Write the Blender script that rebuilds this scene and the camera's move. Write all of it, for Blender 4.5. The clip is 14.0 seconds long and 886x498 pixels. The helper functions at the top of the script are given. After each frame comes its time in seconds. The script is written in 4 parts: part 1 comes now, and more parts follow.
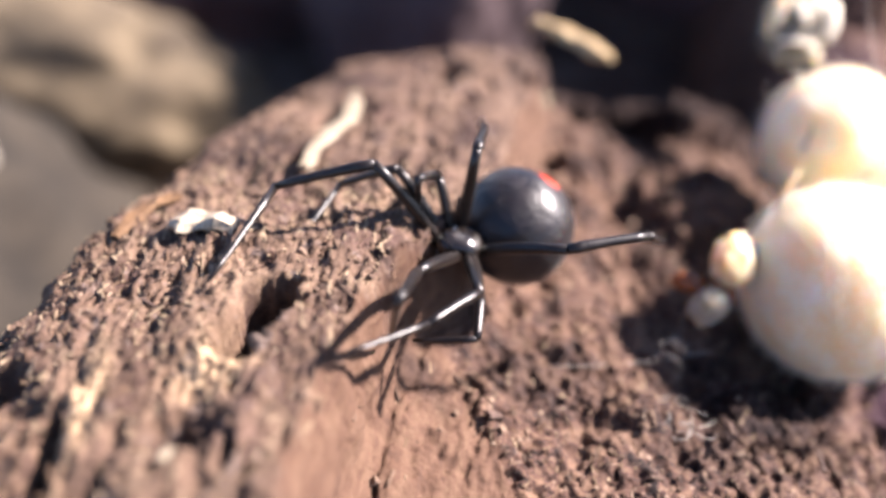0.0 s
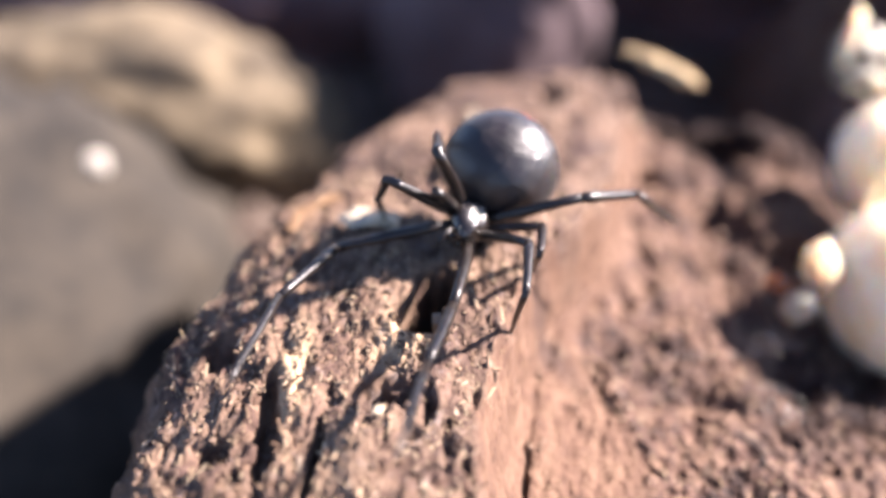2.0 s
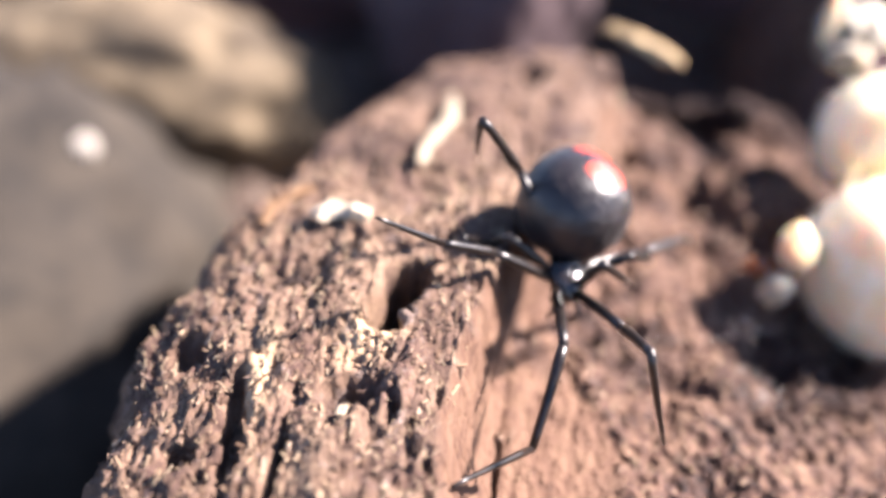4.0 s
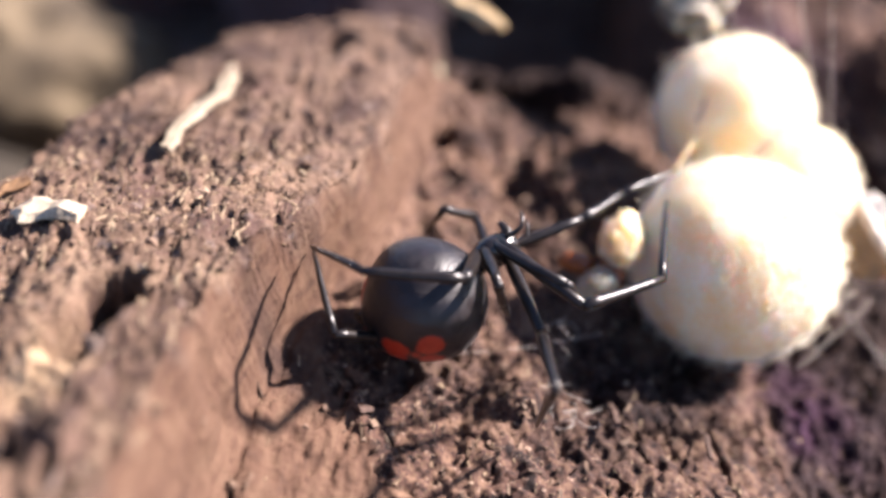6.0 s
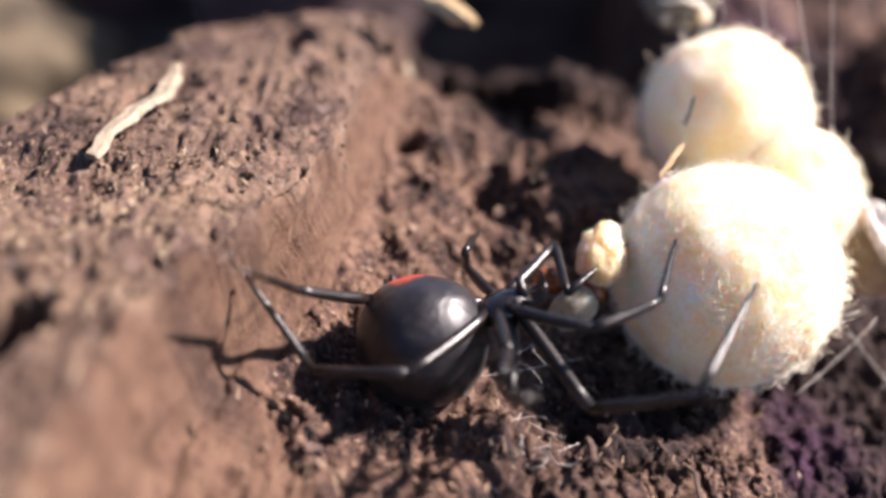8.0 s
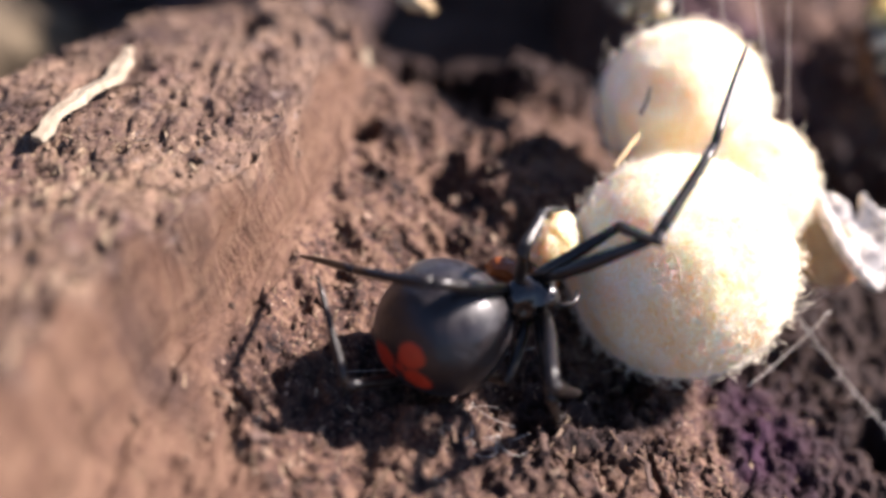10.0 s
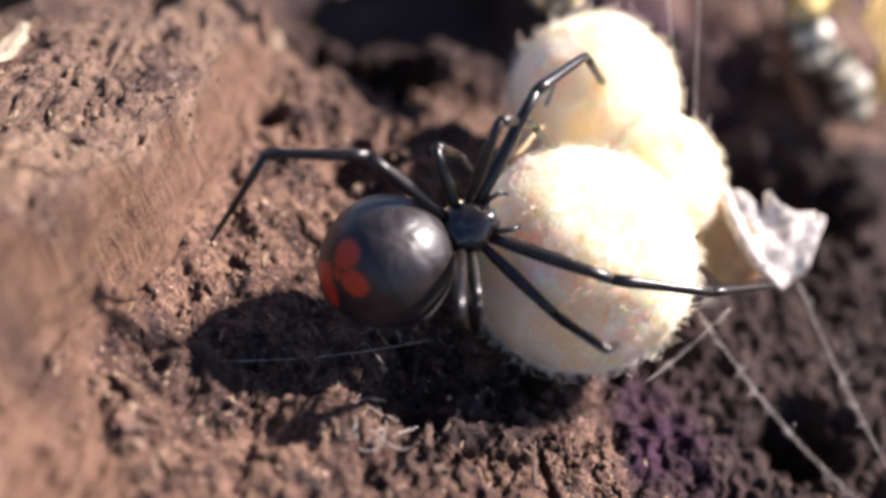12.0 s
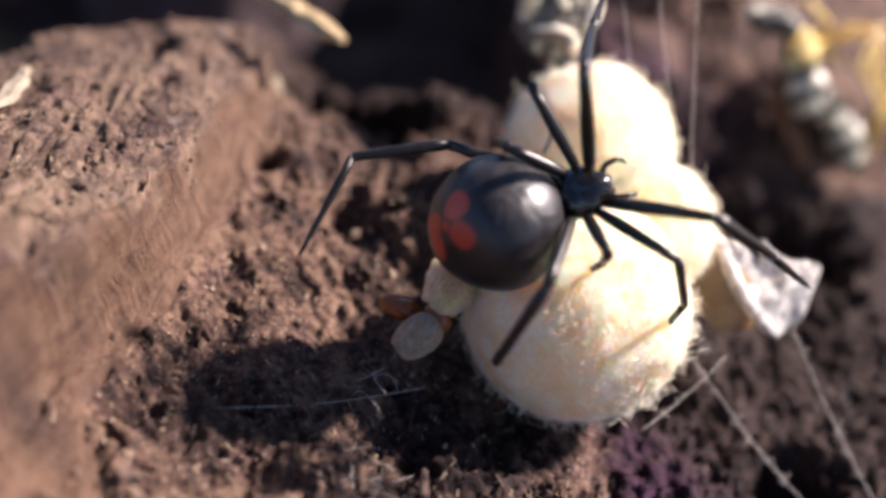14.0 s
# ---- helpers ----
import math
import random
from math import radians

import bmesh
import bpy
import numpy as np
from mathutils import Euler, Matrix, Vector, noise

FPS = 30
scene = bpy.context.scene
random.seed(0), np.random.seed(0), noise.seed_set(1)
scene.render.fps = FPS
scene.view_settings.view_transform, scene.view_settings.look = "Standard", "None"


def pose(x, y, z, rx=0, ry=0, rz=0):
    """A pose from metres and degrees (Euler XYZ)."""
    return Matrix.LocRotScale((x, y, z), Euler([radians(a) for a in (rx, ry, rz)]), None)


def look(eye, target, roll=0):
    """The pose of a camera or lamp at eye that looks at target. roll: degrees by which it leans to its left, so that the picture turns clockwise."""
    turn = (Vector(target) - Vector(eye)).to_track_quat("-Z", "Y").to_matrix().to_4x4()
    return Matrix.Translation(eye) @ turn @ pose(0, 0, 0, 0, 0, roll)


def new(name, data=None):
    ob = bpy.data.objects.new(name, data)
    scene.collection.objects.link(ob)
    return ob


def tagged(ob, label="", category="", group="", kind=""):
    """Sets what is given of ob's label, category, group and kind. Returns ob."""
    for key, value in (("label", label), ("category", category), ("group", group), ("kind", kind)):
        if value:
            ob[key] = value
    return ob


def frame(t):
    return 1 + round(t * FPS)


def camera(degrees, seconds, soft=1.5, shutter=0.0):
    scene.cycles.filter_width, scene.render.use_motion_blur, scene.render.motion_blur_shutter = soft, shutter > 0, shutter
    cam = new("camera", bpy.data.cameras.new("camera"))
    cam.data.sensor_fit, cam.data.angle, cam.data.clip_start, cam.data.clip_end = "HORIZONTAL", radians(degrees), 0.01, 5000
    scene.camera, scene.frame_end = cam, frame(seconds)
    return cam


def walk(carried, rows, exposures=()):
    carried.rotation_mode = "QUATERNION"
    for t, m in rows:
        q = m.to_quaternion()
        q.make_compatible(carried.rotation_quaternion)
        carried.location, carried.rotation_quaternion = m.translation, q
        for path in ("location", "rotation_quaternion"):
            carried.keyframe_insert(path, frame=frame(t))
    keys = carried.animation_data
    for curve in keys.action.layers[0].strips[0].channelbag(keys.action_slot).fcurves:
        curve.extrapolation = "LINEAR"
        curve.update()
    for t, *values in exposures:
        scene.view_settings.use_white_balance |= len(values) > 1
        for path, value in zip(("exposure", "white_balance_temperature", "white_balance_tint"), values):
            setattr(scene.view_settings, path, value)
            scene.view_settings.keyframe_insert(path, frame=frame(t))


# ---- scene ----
from mathutils import Quaternion

import collections

MM = 0.001
cam = camera(43.3, 14.0, soft=3.4)
PATH = [
    (0, 0.00518, 0.00114, 0.04717, 1.85, -38.91, -0.12),
    (0.5, 0.00412, 0.00072, 0.04791, 1.62, -38.43, 0.32),
    (1, 0.00069, -0.00217, 0.04999, 2.13, -38.42, -0.03),
    (1.5, -0.00034, -0.00457, 0.05016, 2.16, -38.20, 0.20),
    (2, -0.00496, -0.00783, 0.05126, 1.12, -37.50, 1.48),
    (4.5, 0.00098, -0.00618, 0.05347, 2.11, -40.49, -0.23),
    (5, 0.00458, -0.00755, 0.05064, -0.52, -40.98, 1.39),
    (5.5, 0.00702, -0.00163, 0.04951, -0.58, -41.22, 0.62),
    (6, 0.01026, 0.00504, 0.04598, -1.33, -40.92, 1.03),
    (6.5, 0.01229, 0.00929, 0.04324, -1.72, -40.69, 1.29),
    (7, 0.01225, 0.01054, 0.04248, -1.26, -40.65, 0.76),
    (7.5, 0.01247, 0.01069, 0.04196, -1.39, -40.53, 0.84),
    (8, 0.01273, 0.01095, 0.04178, -1.40, -40.64, 0.81),
    (10.5, 0.01486, 0.01130, 0.04050, -4.41, -41.08, 3.53),
    (11, 0.01626, 0.01149, 0.03992, -5.23, -41.44, 4.33),
    (11.5, 0.01647, 0.01101, 0.04030, -4.57, -41.22, 3.94),
    (12, 0.01792, 0.01208, 0.04075, -6.10, -41.48, 5.59),
    (12.5, 0.01750, 0.01536, 0.03957, -5.26, -40.52, 5.31),
    (13, 0.01774, 0.01204, 0.04211, -6.21, -39.92, 6.38),
    (13.5, 0.01736, 0.01267, 0.04270, -7.17, -39.49, 7.70),
    (14, 0.01765, 0.01244, 0.04159, -6.27, -39.76, 6.22),
]
# seconds, eye in metres, then yaw, pitch and roll in degrees
walk(cam, [(t, pose(x, y, z, 90 + pitch, 0, yaw) @ pose(0, 0, 0, 0, 0, roll)) for t, x, y, z, yaw, pitch, roll in PATH],
     exposures=[(t, e, 6320, 18) for t, e in ((0, 2.42), (2.2, 2.88), (4.5, 2.84), (5.5, 2.36), (6.5, 2.13), (8, 1.94), (10.5, 2.04), (12, 1.96), (14, 1.74))])
cam.data.dof.use_dof = True
cam.data.dof.focus_distance = 0.066
cam.data.dof.aperture_fstop = 13.0

# ---- light ----
SUN = Vector((0.765, 0.29, 0.575)).normalized()
world = bpy.data.worlds.new("sky")
scene.world = world
world.use_nodes = True
sky = world.node_tree.nodes.new("ShaderNodeTexSky")
sky.sky_type, sky.sun_disc = "NISHITA", False
sky.air_density, sky.dust_density = 0.6, 0.3
sky.sun_elevation = math.asin(SUN.z)
sky.sun_rotation = math.atan2(SUN.x, SUN.y)
world.node_tree.links.new(sky.outputs[0], world.node_tree.nodes["Background"].inputs[0])
world.node_tree.nodes["Background"].inputs[1].default_value = 0.062
lamp = bpy.data.lights.new("sun", "SUN")
lamp.energy, lamp.angle, lamp.color = 4.8, radians(3.0), (1.0, 0.90, 0.81)
sun = new("sun", lamp)
sun.matrix_world = look(SUN, (0, 0, 0))


# ---- materials ----
class Paint:
    """A node material in millimetres of the object's own space."""

    def __init__(self, name, rough=0.8, spec=0.4, metal=0.0):
        self.m = bpy.data.materials.new(name)
        self.m.use_nodes = True
        self.t = self.m.node_tree
        self.b = self.t.nodes["Principled BSDF"]
        self.b.inputs["Roughness"].default_value = rough
        self.b.inputs["Specular IOR Level"].default_value = spec
        self.b.inputs["Metallic"].default_value = metal
        co = self.t.nodes.new("ShaderNodeTexCoord")
        self.mm = self.scaled(co.outputs["Object"], (1000, 1000, 1000))

    def put(self, sock, v):
        if isinstance(v, bpy.types.NodeSocket):
            self.t.links.new(v, sock)
        elif isinstance(v, tuple) and len(v) == 3 and sock.type == "RGBA":
            sock.default_value = (*v, 1)
        else:
            sock.default_value = v

    def scaled(self, vec, s):
        n = self.t.nodes.new("ShaderNodeMapping")
        n.inputs["Scale"].default_value = s
        self.put(n.inputs["Vector"], vec)
        return n.outputs[0]

    def noise(self, scale, detail=4, rough=0.6, stretch=None, distort=0.0):
        n = self.t.nodes.new("ShaderNodeTexNoise")
        self.put(n.inputs["Vector"], self.scaled(self.mm, stretch) if stretch else self.mm)
        for k, v in (("Scale", scale), ("Detail", detail), ("Roughness", rough), ("Distortion", distort)):
            n.inputs[k].default_value = v
        return n.outputs["Fac"]

    def ramp(self, fac, stops):
        n = self.t.nodes.new("ShaderNodeValToRGB")
        self.put(n.inputs[0], fac)
        e = n.color_ramp.elements
        while len(e) < len(stops):
            e.new(0.5)
        for el, (p, c) in zip(e, stops):
            el.position, el.color = p, (*c, 1) if len(c) == 3 else c
        return n.outputs[0]

    def step(self, fac, lo, hi):
        n = self.t.nodes.new("ShaderNodeMapRange")
        self.put(n.inputs["Value"], fac)
        n.inputs["From Min"].default_value, n.inputs["From Max"].default_value = lo, hi
        return n.outputs[0]

    def mix(self, fac, a, b, how="MIX"):
        n = self.t.nodes.new("ShaderNodeMix")
        n.data_type, n.blend_type = "RGBA", how
        self.put(n.inputs[0], fac)
        self.put(n.inputs[6], a)
        self.put(n.inputs[7], b)
        return n.outputs[2]

    def calc(self, how, a, b=0.0):
        n = self.t.nodes.new("ShaderNodeMath")
        n.operation = how
        self.put(n.inputs[0], a)
        self.put(n.inputs[1], b)
        return n.outputs[0]

    def attr(self, name):
        n = self.t.nodes.new("ShaderNodeAttribute")
        n.attribute_name = name
        return n.outputs["Fac"]

    def island(self):
        return self.t.nodes.new("ShaderNodeNewGeometry").outputs["Random Per Island"]

    def xyz(self):
        n = self.t.nodes.new("ShaderNodeSeparateXYZ")
        self.put(n.inputs[0], self.mm)
        return n.outputs

    def colour(self, c):
        self.put(self.b.inputs["Base Color"], c)
        return self

    def relief(self, height, mm, strength=1.0):
        n = self.t.nodes.new("ShaderNodeBump")
        n.inputs["Strength"].default_value = strength
        n.inputs["Distance"].default_value = mm * MM
        self.put(n.inputs["Height"], height)
        self.put(self.b.inputs["Normal"], n.outputs[0])
        return self


def wood_material():
    p = Paint("decayed_wood", 0.86, 0.3)
    fine = p.noise(2.2, 5, 0.65)
    fibre = p.noise(2.4, 5, 0.68, (1.0, 0.24, 1.0), 1.2)
    patch = p.noise(0.17, 4, 0.6)
    speck = p.step(p.noise(2.6, 3, 0.6, (1.0, 0.6, 1.0), 0.6), 0.46, 0.36)
    crust = p.ramp(p.calc("ADD", p.calc("MULTIPLY", fibre, 0.55), p.calc("MULTIPLY", patch, 0.48)),
                   [(0.37, (0.018, 0.009, 0.007)), (0.45, (0.062, 0.035, 0.024)), (0.52, (0.126, 0.079, 0.051)), (0.62, (0.225, 0.162, 0.104))])
    crust = p.mix(p.calc("MULTIPLY", speck, 0.6), crust, (0.030, 0.013, 0.010))
    crust = p.mix(p.step(p.noise(0.13, 4, 0.6, None, 0.8), 0.40, 0.58), p.mix(0.55, crust, (0.050, 0.029, 0.022)), p.mix(0.30, crust, (0.215, 0.155, 0.105)))
    mid = p.noise(0.34, 4, 0.58, (1.0, 0.6, 1.0), 0.9)
    crust = p.mix(p.calc("MULTIPLY", p.step(mid, 0.52, 0.64), 0.50), crust, (0.215, 0.146, 0.097))
    crust = p.mix(p.calc("MULTIPLY", p.step(mid, 0.46, 0.36), 0.62), crust, (0.042, 0.022, 0.019))
    crust = p.mix(p.calc("MULTIPLY", p.step(p.noise(0.21, 4, 0.6), 0.54, 0.64), 0.45), crust, (0.130, 0.080, 0.064))
    bare = p.ramp(p.calc("ADD", p.calc("MULTIPLY", p.noise(1.5, 4, 0.62, (1.0, 0.14, 1.0), 0.5), 0.5), p.calc("MULTIPLY", p.noise(0.5, 6, 0.68), 0.5)),
                  [(0.34, (0.052, 0.028, 0.018)), (0.47, (0.100, 0.056, 0.034)), (0.60, (0.138, 0.086, 0.053))])
    humus = p.ramp(p.calc("ADD", p.calc("MULTIPLY", fine, 0.5), p.calc("MULTIPLY", p.noise(0.33, 5, 0.66), 0.5)),
                   [(0.42, (0.010, 0.005, 0.004)), (0.455, (0.050, 0.026, 0.019)), (0.505, (0.092, 0.051, 0.035)), (0.57, (0.172, 0.110, 0.070))])
    humus = p.mix(p.calc("MULTIPLY", p.step(p.noise(2.9, 2, 0.5), 0.66, 0.70), 0.8), humus, (0.40, 0.31, 0.23))
    bare = p.mix(p.calc("MULTIPLY", p.step(p.noise(0.55, 3, 0.5, (1.0, 0.09, 1.0), 0.8), 0.63, 0.70), 0.6), bare, (0.05, 0.027, 0.016))
    c = p.mix(p.attr("crust"), bare, crust)
    c = p.mix(p.attr("humus"), c, humus)
    # near-black tone: damp rotten wood, and shade painted into hollows and by the sacs
    c = p.mix(p.calc("MULTIPLY", p.attr("damp_shade"), 0.85), c, p.mix(fine, (0.003, 0.0015, 0.0015), (0.024, 0.010, 0.009)))
    c = p.mix(p.calc("MULTIPLY", p.attr("stain"), 0.92), c, p.mix(fine, (0.008, 0.0006, 0.008), (0.045, 0.004, 0.038)))
    c = p.mix(p.calc("MULTIPLY", p.attr("pale"), p.step(fine, 0.20, 0.44)), c, (0.56, 0.42, 0.25))
    c = p.mix(p.calc("MULTIPLY", p.step(p.noise(0.9, 3), 0.60, 0.72), p.attr("crust")), c, (0.165, 0.132, 0.112))
    c = p.mix(1.0, c, (0.81, 0.745, 0.745), "MULTIPLY")
    p.colour(c)
    p.relief(p.calc("ADD", fibre, p.calc("MULTIPLY", p.noise(3.0, 5, 0.62), 0.6)), 0.22, 0.75)
    return p.m


def plain_wood(name, lo, hi, rough=0.7, stretch=(1.0, 0.15, 1.0), scale=3.0):
    p = Paint(name, rough, 0.35)
    g = p.noise(scale, 5, 0.65, stretch, 0.4)
    p.colour(p.mix(p.step(p.noise(1.1, 3), 0.55, 0.8), p.ramp(g, [(0.3, lo), (0.65, hi)]), tuple(0.45 * v for v in lo)))
    p.relief(g, 0.08, 0.8)
    return p.m


def crumb_material():
    p = Paint("crumbs", 0.85, 0.3)
    c = p.ramp(p.island(), [(0.0, (0.025, 0.013, 0.009)), (0.35, (0.058, 0.033, 0.020)), (0.65, (0.137, 0.086, 0.058)), (0.9, (0.230, 0.158, 0.108)), (1.0, (0.46, 0.35, 0.25))])
    p.colour(p.mix(0.4, c, p.ramp(p.noise(4, 3), [(0.3, (0.029, 0.016, 0.011)), (0.7, (0.202, 0.137, 0.097))])))
    return p.m


def fibre_material():
    p = Paint("pale_fibre", 0.9, 0.12)
    p.colour(p.ramp(p.island(), [(0.0, (0.030, 0.016, 0.012)), (0.25, (0.11, 0.068, 0.045)), (0.6, (0.18, 0.125, 0.082)), (1.0, (0.33, 0.25, 0.165))]))
    return p.m


def soil_material():
    p = Paint("dark_soil", 0.95, 0.2)
    n = p.noise(0.05, 6, 0.7)
    p.colour(p.ramp(n, [(0.35, (0.022, 0.014, 0.011)), (0.5, (0.082, 0.059, 0.048)), (0.7, (0.171, 0.134, 0.106))]))
    p.relief(p.noise(0.4, 5), 1.0)
    return p.m


def silk_material(name="egg_silk", a=(0.94, 0.68, 0.31), b=(0.98, 0.92, 0.75)):
    p = Paint(name, 0.85, 0.25)
    f = p.noise(1.5, 5, 0.65, (1.0, 1.0, 0.6), 3.0)
    p.colour(p.ramp(p.calc("ADD", p.calc("MULTIPLY", f, 0.6), p.calc("MULTIPLY", p.noise(0.3, 3), 0.4)), [(0.40, a), (0.61, b)]))
    p.b.inputs["Subsurface Weight"].default_value = 0.9
    p.b.inputs["Subsurface Radius"].default_value = (1.0, 0.62, 0.3)
    p.b.inputs["Subsurface Scale"].default_value = 4.2 * MM
    p.relief(p.calc("ADD", f, p.calc("MULTIPLY", p.noise(6, 4, 0.7), 0.5)), 0.35, 0.8)
    return p.m


def thread_material(name="silk_thread", c=(0.48, 0.44, 0.40), rough=0.4):
    p = Paint(name, rough, 0.5)
    p.colour(p.mix(p.noise(1.5, 3), tuple(0.8 * v for v in c), c))
    return p.m


def abdomen_material():
    p = Paint("abdomen_skin", 0.4, 0.5)
    x, y, z = p.xyz()
    # the dorsal stripe: three orange-red patches over the hind half of the back
    def patch(cx, cy, cz, r, sx):
        d = p.calc("ADD", p.calc("POWER", p.calc("MULTIPLY", p.calc("SUBTRACT", x, cx), sx), 2.0),
                   p.calc("ADD", p.calc("POWER", p.calc("SUBTRACT", y, cy), 2.0), p.calc("POWER", p.calc("SUBTRACT", z, cz), 2.0)))
        d = p.calc("ADD", p.calc("POWER", d, 0.5), p.calc("MULTIPLY", p.noise(0.9, 4, 0.6), 0.9))
        return p.step(d, r + 0.62, r + 0.36)
    m = patch(0.84, -1.62, 3.24, 0.78, 1.0)
    for q in (patch(-0.78, -1.41, 3.34, 0.84, 1.0), patch(0.52, -3.24, 1.72, 0.73, 1.0), patch(-0.47, -3.13, 1.93, 0.78, 1.0), patch(0.00, -2.30, 2.87, 0.26, 1.0),
              patch(0.00, -3.61, -0.42, 0.52, 0.8), patch(0.0, -2.75, -2.45, 1.25, 0.5), patch(0.00, -1.46, -3.45, 0.73, 0.9)):
        m = p.calc("MAXIMUM", m, q)
    skin = p.ramp(p.noise(1.3, 4), [(0.3, (0.004, 0.003, 0.0035)), (0.7, (0.012, 0.008, 0.009))])
    p.colour(p.mix(m, skin, p.mix(p.noise(2.0, 3), (0.22, 0.008, 0.004), (0.43, 0.040, 0.009))))
    p.put(p.b.inputs["Roughness"], p.ramp(p.noise(1.1, 4, 0.7), [(0.38, (0.36, 0.36, 0.36)), (0.62, (0.52, 0.52, 0.52))]))
    p.b.inputs["Sheen Weight"].default_value = 0.03
    p.b.inputs["Sheen Roughness"].default_value = 0.45
    p.b.inputs["Coat Weight"].default_value = 0.05
    p.b.inputs["Coat Roughness"].default_value = 0.4
    p.relief(p.noise(0.5, 3, 0.45, None, 0.8), 0.30, 0.5)
    return p.m


def shell_material(name="black_chitin", rough=0.42, spec=0.26):
    p = Paint(name, rough, spec)
    p.colour(p.ramp(p.noise(1.5, 3), [(0.3, (0.004, 0.003, 0.003)), (0.7, (0.014, 0.010, 0.008))]))
    p.b.inputs["Coat Weight"].default_value = 0.10
    p.b.inputs["Coat Roughness"].default_value = 0.3
    p.relief(p.noise(5, 3), 0.03, 0.5)
    return p.m


WOOD, CRUMB, SOIL = wood_material(), crumb_material(), soil_material()
FIBRE = fibre_material()
SILK, THREAD, FUZZ = silk_material(), thread_material(), thread_material("silk_fuzz", (0.97, 0.89, 0.72), 0.7)
ABDOMEN, SHELL, GLOSS = abdomen_material(), shell_material("black_chitin", 0.34, 0.36), shell_material("glossy_chitin", 0.22, 0.6)
STRAW = plain_wood("straw", (0.26, 0.17, 0.08), (0.44, 0.33, 0.18), 0.5)
PALE = plain_wood("bleached_wood", (0.15, 0.115, 0.075), (0.29, 0.24, 0.17), 0.7)
BLEACHED = plain_wood("sunbleached_wood", (0.27, 0.215, 0.15), (0.44, 0.37, 0.275), 0.7)
BARK = plain_wood("bark", (0.06, 0.03, 0.014), (0.16, 0.088, 0.04), 0.8)
DARKWOOD = plain_wood("dark_splinter", (0.02, 0.012, 0.01), (0.10, 0.06, 0.045), 0.8)
SAND = plain_wood("sandstone", (0.030, 0.022, 0.015), (0.155, 0.118, 0.073), 0.9, (1, 1, 1), 0.12)
PEBBLE = plain_wood("pebble", (0.20, 0.18, 0.15), (0.36, 0.33, 0.29), 0.8, (1, 1, 1), 0.3)
# stone beside the log: shade is put into its near-black colour
SHADED_GREYSTONE = plain_wood("shaded_grey_stone", (0.004, 0.003, 0.002), (0.028, 0.0215, 0.0145), 0.9, (1, 1, 1), 0.11)
FARWOOD = plain_wood("far_wood", (0.055, 0.030, 0.036), (0.20, 0.13, 0.13), 0.85, (0.3, 1, 1), 0.12)
LILAC = plain_wood("grey_slab", (0.048, 0.031, 0.034), (0.095, 0.066, 0.072), 0.85, (1, 0.4, 1), 0.12)


# ---- shapes ----
def link(name, bm, material, parent=None, label="", smooth=True):
    """One mesh object out of a bmesh in millimetres."""
    bmesh.ops.recalc_face_normals(bm, faces=bm.faces)
    me = bpy.data.meshes.new(name)
    bm.to_mesh(me)
    bm.free()
    me.transform(Matrix.Scale(MM, 4))
    me.materials.append(material)
    if smooth:
        me.polygons.foreach_set("use_smooth", [True] * len(me.polygons))
    ob = new(name, me)
    ob.parent = parent
    return tagged(ob, label)


def at(x, y, z, rx=0, ry=0, rz=0):
    return pose(x * MM, y * MM, z * MM, rx, ry, rz)


def tube(bm, pts, radii, sides=8):
    """A capped tube through points."""
    pts = [Vector(p) for p in pts]
    rings, side = [], None
    for i, p in enumerate(pts):
        d = (pts[min(i + 1, len(pts) - 1)] - pts[max(i - 1, 0)]).normalized()
        if side is None:
            side = d.orthogonal().normalized()
        side = (side - d * side.dot(d)).normalized()
        up = d.cross(side)
        rings.append([bm.verts.new(p + radii[i] * (math.cos(a) * side + math.sin(a) * up)) for a in (2 * math.pi * k / sides for k in range(sides))])
    for a, b in zip(rings, rings[1:]):
        for k in range(sides):
            bm.faces.new((a[k], a[(k + 1) % sides], b[(k + 1) % sides], b[k]))
    bm.faces.new(rings[0][::-1])
    bm.faces.new(rings[-1])


def ball(bm, c, r, u=16, v=12, warp=None):
    """An ellipsoid at c with radii r."""
    m = Matrix.Translation(c) @ Matrix.Diagonal((*r, 1))
    made = bmesh.ops.create_uvsphere(bm, u_segments=u, v_segments=v, radius=1, matrix=m)["verts"]
    if warp:
        for w in made:
            w.co = warp(w.co)
    return made


def lump(bm, c, r, rough, freq, level=4, seed=0.0):
    """A boulder-like lump."""
    made = bmesh.ops.create_icosphere(bm, subdivisions=level, radius=1)["verts"]
    for w in made:
        n = w.co.normalized()
        k = 1 + rough * noise.fractal(n * freq + Vector((seed, seed * 1.7, -seed)), 0.8, 2.1, 4)
        w.co = Vector(c) + Vector((n.x * r[0], n.y * r[1], n.z * r[2])) * k
    return made


def lattice(seed):
    return np.random.RandomState(seed).rand(256, 256)


TABLES = [lattice(s) for s in range(6)]


def val(x, y, seed=0):
    """Smooth value noise, -1 to 1."""
    t = TABLES[seed % 6]
    x, y = x + 37.3 * seed + 1000, y + 91.7 * seed + 1000
    xi, yi = np.floor(x).astype(int), np.floor(y).astype(int)
    fx, fy = x - xi, y - yi
    fx, fy = fx * fx * (3 - 2 * fx), fy * fy * (3 - 2 * fy)
    a, b, c, d = t[xi % 256, yi % 256], t[(xi + 1) % 256, yi % 256], t[xi % 256, (yi + 1) % 256], t[(xi + 1) % 256, (yi + 1) % 256]
    return 2 * ((a * (1 - fx) + b * fx) * (1 - fy) + (c * (1 - fx) + d * fx) * fy) - 1


